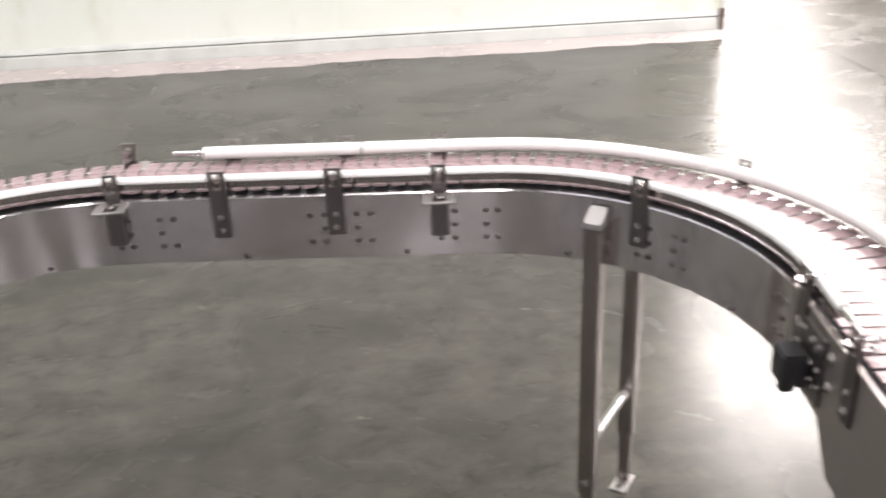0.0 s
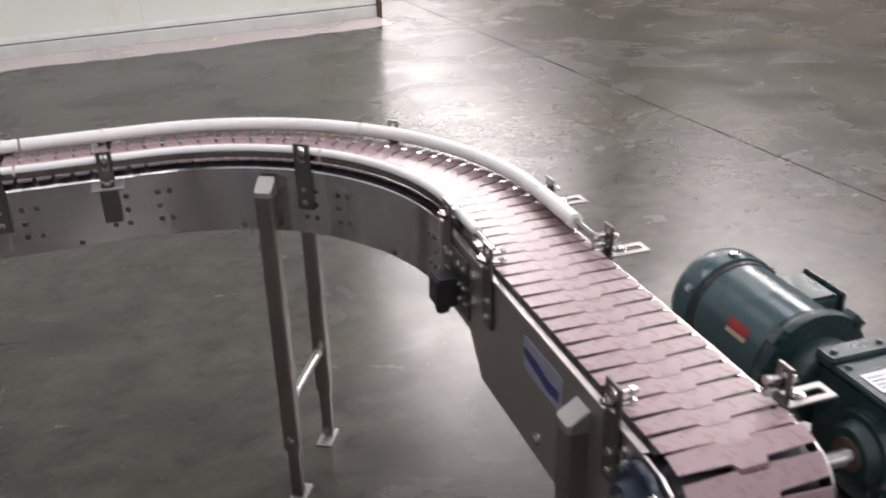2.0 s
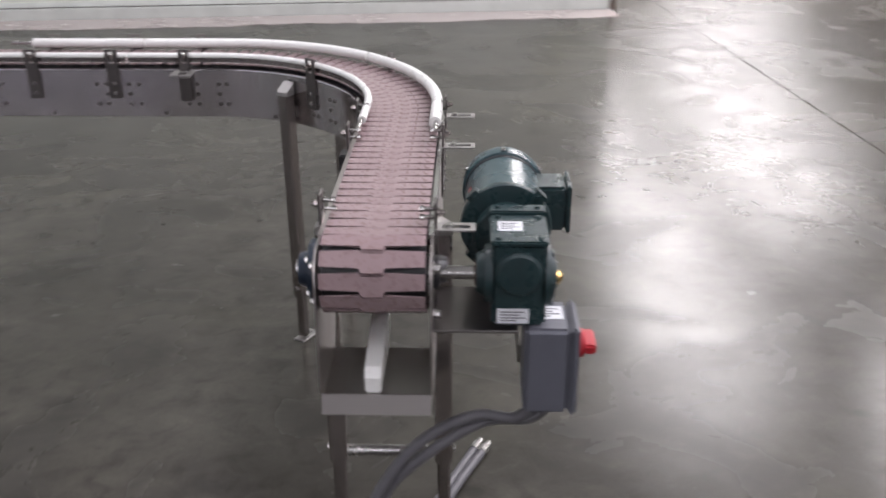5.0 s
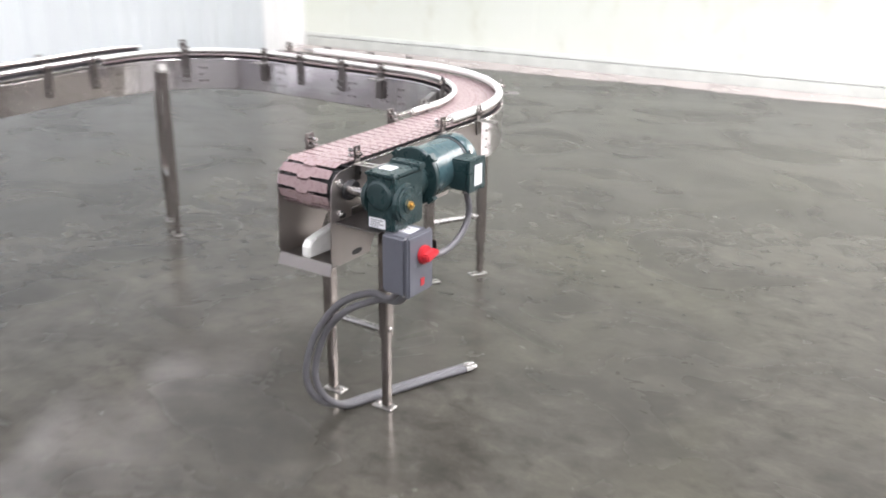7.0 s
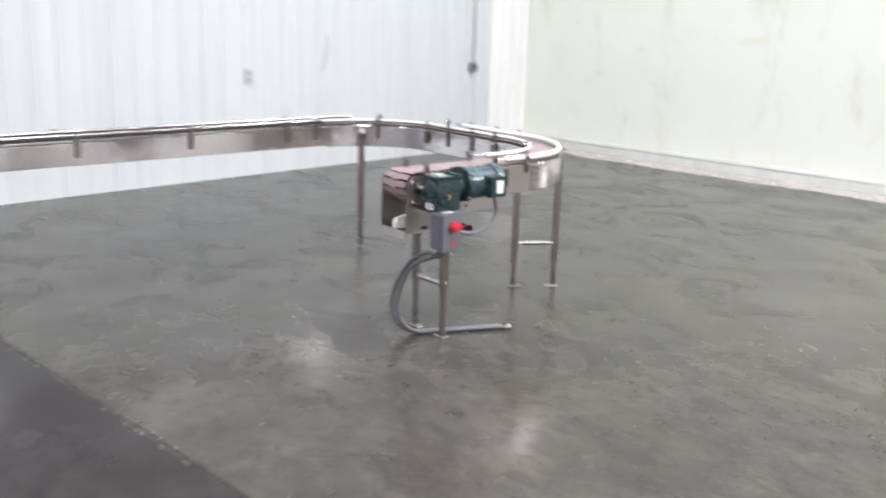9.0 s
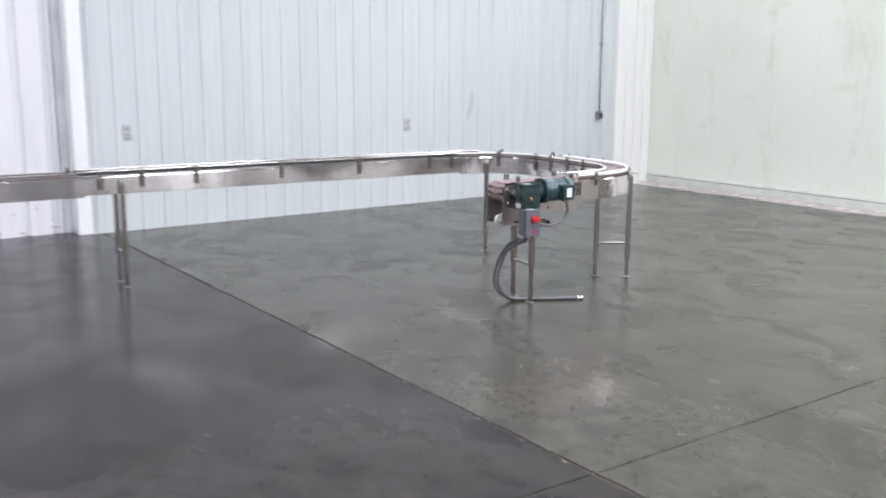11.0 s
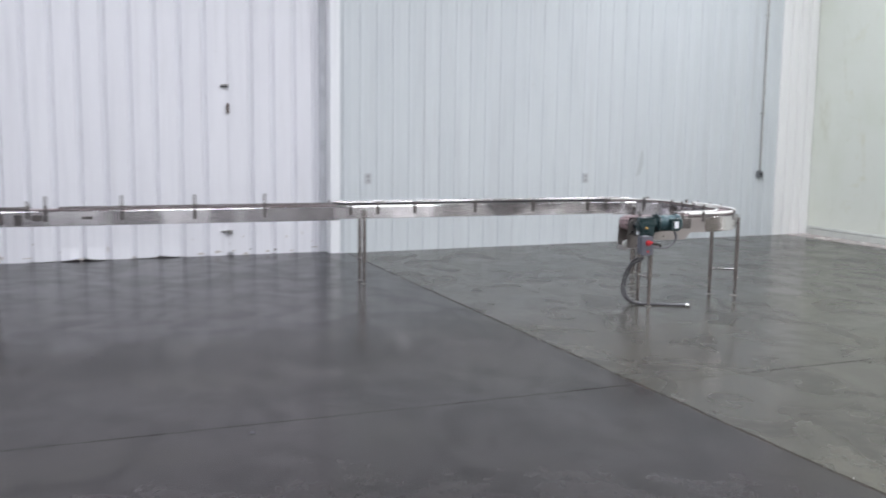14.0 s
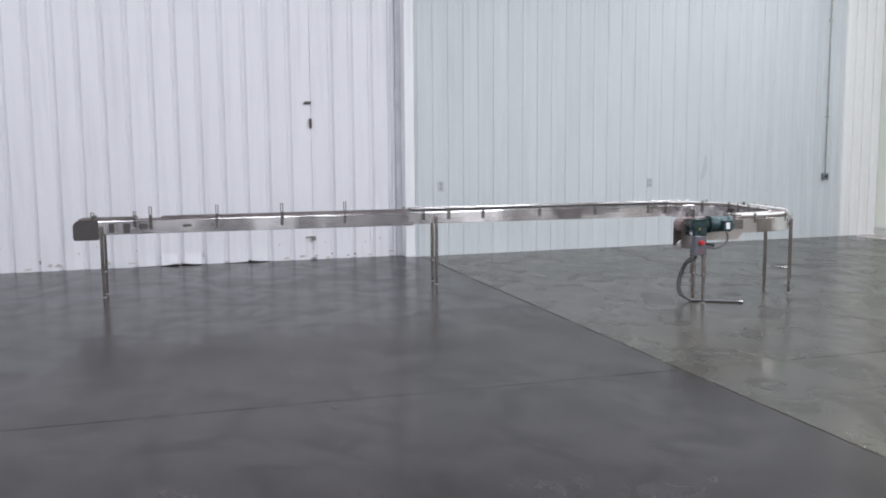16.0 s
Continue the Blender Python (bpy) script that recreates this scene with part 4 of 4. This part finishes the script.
def link_mesh():
    p = PITCH / 2
    e, c, o = 0.0040, 0.0006, 0.0021
    tab = -0.008
    front = [(-W2, p - e), (-TAB, p - o), (-TIP, p - c + tab), (TIP, p - c + tab), (TAB, p - o), (W2, p - e)]
    back = [(W2, -p + e), (TAB, -p + o), (TIP, -p + c + tab), (-TIP, -p + c + tab), (-TAB, -p + o), (-W2, -p + e)]
    bm = bmesh.new()
    ring = [(x, y) for x, y in (front + back)][::-1]
    top = [bm.verts.new((x * 0.993, y - math.copysign(0.0009, y) * (abs(x) > TAB), 0.0)) for x, y in ring]
    mid = [bm.verts.new((x, y, -0.0008)) for x, y in ring]
    low = [bm.verts.new((x * 0.985, y - math.copysign(0.0042, y) * (abs(x) > TAB), -0.0045)) for x, y in ring]
    bm.faces.new(top)
    bm.faces.new(low[::-1])
    k = len(ring)
    for r0, r1 in ((top, mid), (mid, low)):
        for i in range(k):
            bm.faces.new((r0[i], r1[i], r1[(i + 1) % k], r0[(i + 1) % k]))
    # hinge barrel under the tab
    cyl(bm, (-0.021, -p - 0.003, -0.0085), (0.021, -p - 0.003, -0.0085), 0.0055, n=10)
    # guide block under the plate
    box(bm, -0.020, 0.020, -p + 0.004, p - 0.010, -0.012, -0.0040)
    return mesh("link", bm, CHAIN, 20)


LINK = link_mesh()
S0 = 1.775 - VEND
n = int((TOTAL - 0.07 - S0) / PITCH)
for i in range(n):
    p, hd = line(S0 + (i + 0.5) * PITCH, 0, ZTOP)
    part("link", LINK, None, conveyor, m=Matrix.Translation(p) @ Matrix.Rotation(hd - math.pi / 2, 4, "Z"))
for i in range(6):
    a = (i + 0.42) * PITCH / (NOSE - 0.007)
    m = Matrix.Translation((UD, 1.775 - NOSE * math.sin(a), ZTOP - NOSE + NOSE * math.cos(a))) @ Matrix.Rotation(a, 4, "X")
    part("link", LINK, None, conveyor, m=m)
p, hd = line(TOTAL - 0.07, 0, ZTOP - NOSE)
for i in range(5):
    a = (i + 0.5) * PITCH / NOSE
    m = Matrix.Translation(p) @ Matrix.Rotation(hd - math.pi / 2, 4, "Z") @ Matrix.Translation((0, NOSE * math.sin(a), NOSE * math.cos(a))) @ Matrix.Rotation(-a, 4, "X")
    part("link", LINK, None, conveyor, m=m)
# black sheet added under the links, so the shade in their gaps reads dark
for s0, s1 in ((S0 + 0.02, A1 + 0.2), (A1 + 0.2, TOTAL - 0.1)):
    bm = bmesh.new()
    sweep(bm, stretch(s0, s1, 0, ZTOP - 0.0145), [(-0.094, -0.01), (0.094, -0.01), (0.094, 0), (-0.094, 0)])
    part("dark_underlay", bm, BLACK, conveyor)
# slack strand that returns under the drive head
strand = smooth_path([(UD, 1.772, 0.752), (UD, 1.80, 0.735), (UD, 1.85, 0.712), (UD, 1.92, 0.700), (UD, 2.05, 0.712), (UD, 2.30, 0.728)], 20)
run, due = 0.0, 0.030
for p0, p1 in zip(strand, strand[1:]):
    d = p1 - p0
    run += d.length
    if run >= due:
        due += PITCH
        part("link", LINK, None, conveyor, m=Matrix.Translation(p1) @ Matrix.Rotation(math.pi + math.atan2(d.z, d.y), 4, "X") @ Matrix.Rotation(math.pi, 4, "Z"))

# ---- stands ----


def square(r, c=0.25):
    k = r * (1 - c)
    return [(r, k), (k, r), (-k, r), (-r, k), (-r, -k), (-k, -r), (k, -r), (r, -k)]


def stand(s, spread, label, brace=0.29, split=0.27, turn=0.0, top=0.843):
    p, hd = line(s)
    ob = thing("support_stand", label, "conveyor stand", BASE @ Matrix.Translation((p.x, p.y, 0)) @ Matrix.Rotation(hd - math.pi / 2 + radians(turn), 4, "Z"), "conveyor stands")
    for side in (-1, 1):
        x = side * spread
        bm = bmesh.new()
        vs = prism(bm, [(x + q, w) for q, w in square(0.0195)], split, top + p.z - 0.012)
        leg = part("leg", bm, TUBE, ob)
        bm = bmesh.new()
        lo = [bm.verts.new((x + q, w, top - 0.012 + p.z)) for q, w in square(0.0205)]
        hi = [bm.verts.new((x + q * 0.96, w * 0.96, top + p.z + 0.012 - 0.62 * q * side)) for q, w in square(0.0205)]
        bm.faces.new(lo[::-1])
        bm.faces.new(hi)
        for i in range(8):
            bm.faces.new((lo[i], lo[(i + 1) % 8], hi[(i + 1) % 8], hi[i]))
        part("end_cap", bm, CAP, leg, "bright cap on the leg")
        bm = bmesh.new()
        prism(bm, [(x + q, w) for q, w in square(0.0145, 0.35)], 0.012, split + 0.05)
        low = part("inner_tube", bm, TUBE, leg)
        bm = bmesh.new()
        prism(bm, [(x - side * 0.052, -0.021), (x + side * 0.030, -0.021), (x + side * 0.030, 0.021), (x - side * 0.052, 0.021)], 0.0, 0.006)
        bevel(bm, 0.002, 1)
        foot = part("foot", bm, CAP, leg, "flat steel foot plate")
        part("bolt", BOLT, None, leg, m=pose(x - side * 0.036, 0, 0.006))
        part("bolt", BOLT, None, leg, m=Matrix.Translation((x + side * 0.0195, 0, split + 0.03)) @ (TO_X if side > 0 else TO_X.inverted()))
        # bracket that holds the leg to the side plate
        bm = bmesh.new()
        w = 0.006
        box(bm, min(x, side * H) - w, max(x, side * H) + w, -0.016, 0.016, 0.757 + p.z, 0.79 + p.z)
        bevel(bm, 0.003, 1)
        part("clamp_plate", bm, BAR, ob)
    bm = bmesh.new()
    cyl(bm, (-spread + 0.015, 0, brace), (spread - 0.015, 0, brace), 0.0125, n=18)
    part("brace", bm, ZINC, ob, "round steel cross brace")
    return ob


stand(1.955 - VEND, 0.118, "stainless stand under the drive end, a grey switch box beside it", top=0.84)
stand(A0 + R * radians(60.8), 0.132, "stainless stand under the bend behind the motor", 0.285, 0.16)
stand(A2 + R * radians(62), 0.132, "stainless stand under the far bend", 0.285, 0.16, -5.0)
stand(at_v(-0.55), 0.124, "stainless stand under the long straight run", 0.27, 0.24)
stand(at_v(-4.36), 0.124, "stainless stand under the tail end, on a dark floor", 0.27, 0.27)

# ---- gearmotor ----
UM, ZM = 1.243, 0.850
gearmotor = thing("gearmotor", "dark green electric gearmotor bolted beside the conveyor drive", "motor", BASE)


def lathe(bm, pts, u, z, n=40):
    """Rings (v, radius) about the motor's axis."""
    rings = [[bm.verts.new((u + r * math.cos(2 * math.pi * i / n), v, z + r * math.sin(2 * math.pi * i / n))) for i in range(n)] for v, r in pts]
    for r0, r1 in zip(rings, rings[1:]):
        for i in range(n):
            bm.faces.new((r0[i], r0[(i + 1) % n], r1[(i + 1) % n], r1[i]))
    bm.faces.new(rings[0])
    bm.faces.new(rings[-1][::-1])


bm = bmesh.new()
lathe(bm, [(1.955, 0.078), (1.957, 0.081), (2.13, 0.081), (2.132, 0.079)], UM, ZM)
motor = part("motor_shell", bm, GREEN, gearmotor, "smooth dark green motor shell")
bm = bmesh.new()
lathe(bm, [(2.124, 0.0835), (2.125, 0.0865), (2.128, 0.0875), (2.160, 0.0870), (2.172, 0.084), (2.182, 0.076), (2.188, 0.062), (2.190, 0.03)], UM, ZM)
cover = part("fan_cover", bm, GREEN, gearmotor)
bm = bmesh.new()
lathe(bm, [(2.112, 0.0812), (2.113, 0.0830), (2.122, 0.0830), (2.1235, 0.0812)], UM, ZM)
part("rear_groove", bm, BLACK, gearmotor, "dark gap in front of the fan cover")
for k in range(6):
    a = radians(30 + 60 * k)
    bm = bmesh.new()
    box(bm, -0.006, 0.006, -0.009, 0.009, 0.0, 0.0028)
    bevel(bm, 0.001, 1)
    part("cover_lug", bm, GREEN_DARK, cover, m=Matrix.Translation((UM, 2.136, ZM)) @ Matrix.Rotation(math.pi / 2 - a, 4, "Y") @ Matrix.Translation((0, 0, 0.0868)))
    part("bolt", BOLT_SMALL, None, cover, m=Matrix.Translation((UM, 2.136, ZM)) @ Matrix.Rotation(math.pi / 2 - a, 4, "Y") @ Matrix.Translation((0, 0, 0.0896)))
for k in range(5):
    bm = bmesh.new()
    lathe(bm, [(2.1895, 0.018 + k * 0.008), (2.192, 0.0185 + k * 0.008), (2.192, 0.0205 + k * 0.008), (2.1895, 0.021 + k * 0.008)], UM, ZM, 28)
    part("vent_ring", bm, BLACK, cover)
bm = bmesh.new()
lathe(bm, [(1.925, 0.050), (1.927, 0.088), (1.930, 0.090), (1.942, 0.090), (1.945, 0.088), (1.956, 0.078)], UM, ZM)
for k in range(4):
    a = radians(45 + 90 * k)
    box(bm, -0.013, 0.013, -0.010, 0.012, 0.070, 0.098, Matrix.Translation((UM, 1.937, ZM)) @ Matrix.Rotation(math.pi / 2 - a, 4, "Y"))
flange = part("mounting_flange", bm, GREEN_DARK, gearmotor)
for k in range(4):
    a = radians(45 + 90 * k)
    part("bolt", BOLT_GREEN, None, flange, m=Matrix.Translation((UM + 0.088 * math.cos(a), 1.927, ZM + 0.088 * math.sin(a))) @ Matrix.Rotation(math.pi / 2, 4, "X"))
# red and cream nameplate on the shell
for z0, z1, mat, nm in ((146, 157, DARK_RED, "nameplate"), (157, 162, CREAM, "nameplate_band")):
    bm = bmesh.new()
    rows = [[bm.verts.new((UM + 0.0818 * math.cos(radians(a)), v, ZM + 0.0818 * math.sin(radians(a)))) for a in np.linspace(z0, z1, 5)] for v in (1.988, 2.034)]
    for i in range(4):
        bm.faces.new((rows[0][i], rows[0][i + 1], rows[1][i + 1], rows[1][i]))
    part(nm, bm, mat, motor)
# terminal box
bm = bmesh.new()
box(bm, UM + 0.06, 1.372, 2.035, 2.125, 0.795, 0.892)
bevel(bm, 0.006, 2)
tb = part("terminal_box", bm, GREEN_DARK, gearmotor)
bm = bmesh.new()
box(bm, 1.372, 1.381, 2.031, 2.129, 0.791, 0.896)
bevel(bm, 0.003, 2)
part("lid", bm, GREEN_DARK, tb)
bm = bmesh.new()
box(bm, 1.381, 1.3822, 2.062, 2.105, 0.81, 0.875)
lab = part("label", bm, LABEL, tb, "white wiring label")
bm = bmesh.new()
cyl(bm, (1.335, 2.09, 0.775), (1.335, 2.09, 0.797), 0.014, n=14)
part("cable_gland", bm, ZINC, tb)

# gear reducer
G0, G1, GV0, GV1, GZ0, GZ1 = 1.212, 1.311, 1.737, 1.888, 0.734, 0.900
GM = (G0 + G1) / 2
bm = bmesh.new()
box(bm, G0, G1, GV0, GV1, GZ0, GZ1)
bevel(bm, 0.007, 3)
gearbox = part("gearbox", bm, GREEN_DARK, gearmotor, "dark green cast worm gear reducer")
bm = bmesh.new()
box(bm, G0 - 0.003, G1 + 0.003, GV0 - 0.003, GV1 - 0.030, GZ1 - 0.004, GZ1 + 0.006)
bevel(bm, 0.003, 2)
top = part("top_pad", bm, GREEN_DARK, gearbox)
bm = bmesh.new()
box(bm, G0 - 0.004, G1 + 0.004, GV1 - 0.030, GV1 + 0.006, GZ1 - 0.004, GZ1 + 0.013)
bevel(bm, 0.003, 2)
ridge = part("top_ridge", bm, GREEN_DARK, gearbox)
for u in (G0 + 0.012, G1 - 0.012):
    for v, z, pad in ((GV0 + 0.012, GZ1 + 0.006, top), (GV1 - 0.042, GZ1 + 0.006, top), (GV1 - 0.012, GZ1 + 0.013, ridge)):
        part("bolt", BOLT_GREEN, None, pad, m=pose(u, v, z))
bm = bmesh.new()
lathe(bm, [(GV1 - 0.005, 0.050), (GV1, 0.060), (1.905, 0.064), (1.925, 0.060)], UM, ZM - 0.005)
part("input_neck", bm, GREEN_DARK, gearbox)
bm = bmesh.new()
lathe(bm, [(GV0 - 0.010, 0.030), (GV0 - 0.009, 0.037), (GV0 - 0.006, 0.040), (GV0 - 0.005, 0.044), (GV0 + 0.004, 0.045)], GM, 0.842, 32)
front = part("front_cover", bm, GREEN_DARK, gearbox)
bm = bmesh.new()
m = Matrix.Translation((G1, 1.790, 0.815)) @ TO_X
for r0, z0, z1 in ((0.060, -0.002, 0.010), (0.049, 0.010, 0.016), (0.028, 0.016, 0.021)):
    bmesh.ops.create_cone(bm, cap_ends=True, segments=32, radius1=r0, radius2=r0 * 0.96, depth=z1 - z0, matrix=m @ Matrix.Translation((0, 0, (z0 + z1) / 2)))
cov = part("side_cover", bm, GREEN_DARK, gearbox)
for k in range(6):
    a = radians(60 * k + 20)
    part("bolt", BOLT_GREEN, None, cov, m=m @ Matrix.Translation((0.053 * math.cos(a), 0.053 * math.sin(a), 0.010)))
bm = bmesh.new()
cyl(bm, (G1 + 0.019, 1.788, 0.812), (G1 + 0.028, 1.788, 0.812), 0.0135, 0.0125, n=18)
cyl(bm, (G1 + 0.028, 1.788, 0.812), (G1 + 0.033, 1.788, 0.812), 0.008, n=6)
part("oil_plug", bm, BRASS, gearbox, "brass plug in the side cover")
bm = bmesh.new()
hub = Matrix.Translation((G0, 1.782, 0.822)) @ TO_X.inverted()
for r0, r1, z0, z1 in ((0.056, 0.053, -0.002, 0.012), (0.044, 0.036, 0.012, 0.027)):
    bmesh.ops.create_cone(bm, cap_ends=True, segments=32, radius1=r0, radius2=r1, depth=z1 - z0, matrix=hub @ Matrix.Translation((0, 0, (z0 + z1) / 2)))
part("output_hub", bm, GREEN_DARK, gearbox)
bm = bmesh.new()
bmesh.ops.create_cone(bm, cap_ends=True, segments=24, radius1=0.024, radius2=0.023, depth=0.004, matrix=hub @ Matrix.Translation((0, 0, 0.0285)))
part("shaft_seal", bm, RUST, gearbox, "brownish shaft seal")


def label_plate(name, parent, m, w, h, bars):
    """A white plate in its own x, z plane, facing -y, with plain bars for print."""
    bm = bmesh.new()
    box(bm, -w / 2, w / 2, -0.0012, 0.0, -h / 2, h / 2, m)
    lab = part(name, bm, LABEL, parent, "white label with grey print")
    bm = bmesh.new()
    for x0, x1, z in bars:
        box(bm, x0 * w, x1 * w, -0.0016, -0.0012, z * h - h * 0.035, z * h + h * 0.035, m)
    part("print", bm, INK, lab)


LINES = [(-0.4, 0.35, 0.28), (-0.4, 0.2, 0.08), (-0.4, 0.4, -0.12), (-0.4, 0.1, -0.3)]
label_plate("label", gearbox, Matrix.Translation((1.246, 1.803, 0.906)) @ Matrix.Rotation(-math.pi / 2, 4, "X"), 0.044, 0.042, LINES)
label_plate("label", gearbox, Matrix.Translation((1.252, GV0, 0.757)), 0.058, 0.030, LINES)

# ---- disconnect switch ----
switch = thing("disconnect_switch", "blue-grey enclosure with a red rotary switch beside the stand", "switch", BASE)
bm = bmesh.new()
box(bm, 1.275, 1.360, 1.722, 1.842, 0.553, 0.735)
bevel(bm, 0.008, 3)
enc = part("enclosure", bm, GREY, switch)
bm = bmesh.new()
box(bm, 1.360, 1.376, 1.719, 1.845, 0.550, 0.738)
bevel(bm, 0.006, 2)
lid = part("cover", bm, GREY, switch)
label_plate("label", enc, Matrix.Translation((1.318, 1.79, 0.735)) @ Matrix.Rotation(-math.pi / 2, 4, "X"), 0.06, 0.05, LINES)
m = Matrix.Translation((1.376, 1.788, 0.672)) @ TO_X
bm = bmesh.new()
prism(bm, circle(0.028, 24), 0, 0.014, m)
bevel(bm, 0.002, 2)
knob = part("knob", bm, RED, switch, "red rotary switch knob")
bm = bmesh.new()
prism(bm, [(-0.011, -0.024), (0.011, -0.024), (0.013, 0.0), (0.009, 0.032), (0.0, 0.039), (-0.009, 0.032), (-0.013, 0.0)], 0.012, 0.036, m @ Matrix.Rotation(radians(8), 4, "Z"))
bevel(bm, 0.004, 2)
part("handle", bm, RED, knob)
bm = bmesh.new()
box(bm, 1.3755, 1.3775, 1.778, 1.797, 0.575, 0.598)
part("marking", bm, RED, lid, "small red marking plate")
bm = bmesh.new()
box(bm, 1.11, 1.30, 1.976, 1.982, 0.60, 0.64)
box(bm, 1.268, 1.274, 1.83, 1.982, 0.60, 0.64)
bevel(bm, 0.001, 1)
part("mounting_arm", bm, BAR, switch, "bent steel mounting arm")
for u in (1.296, 1.325):
    bm = bmesh.new()
    cyl(bm, (u, 1.775, 0.532), (u, 1.775, 0.558), 0.013, n=8)
    part("cable_gland", bm, ZINC, switch)

# ---- cables ----


def cable(name, label, pts, r, ribs=True):
    ob = thing(name, label, "cable", BASE, "conduits")
    bm = bmesh.new()
    path = smooth_path(pts, 14)
    sweep(bm, path, circle(r, 12))
    part("hose", bm, CONDUIT, ob)
    return ob


for k, u in ((0, 1.296), (1, 1.325)):
    q = 0.021 * k
    pts = [(u, 1.775, 0.535), (u - 0.035, 1.778, 0.505), (1.18 + q, 1.79 + q * 0.5, 0.500 - q), (1.07 + q, 1.775, 0.440 - q), (0.982 + q, 1.755 + q, 0.315), (0.948 + q, 1.742 + q, 0.175), (0.962 + q, 1.77 + q, 0.075), (0.995 + q, 1.85 + q * 0.3, 0.022), (1.03 + q, 1.96 - q * 0.2, 0.0125), (1.085 + q * 0.9, 2.09 - q * 0.4, 0.0125), (1.14 + q * 0.9, 2.22 - q * 0.4, 0.0125), (1.19 + q, 2.335 - q * 0.6, 0.0125)]
    ob = cable("power_conduit", "grey flexible conduit looping from the switch box to the floor", pts, 0.0115)
    bm = bmesh.new()
    d = (Vector(pts[-1]) - Vector(pts[-2])).normalized()
    cyl(bm, Vector(pts[-1]) - d * 0.006, Vector(pts[-1]) + d * 0.022, 0.014, n=8)
    cyl(bm, Vector(pts[-1]) + d * 0.022, Vector(pts[-1]) + d * 0.042, 0.010, n=14)
    part("fitting", bm, ZINC, ob, "bright threaded fitting")
cable("motor_conduit", "grey flexible conduit from motor terminal box to switch", [(1.335, 2.09, 0.778), (1.337, 2.105, 0.73), (1.337, 2.10, 0.685), (1.335, 2.06, 0.64), (1.33, 1.99, 0.613), (1.328, 1.91, 0.617), (1.325, 1.84, 0.635)], 0.0105)
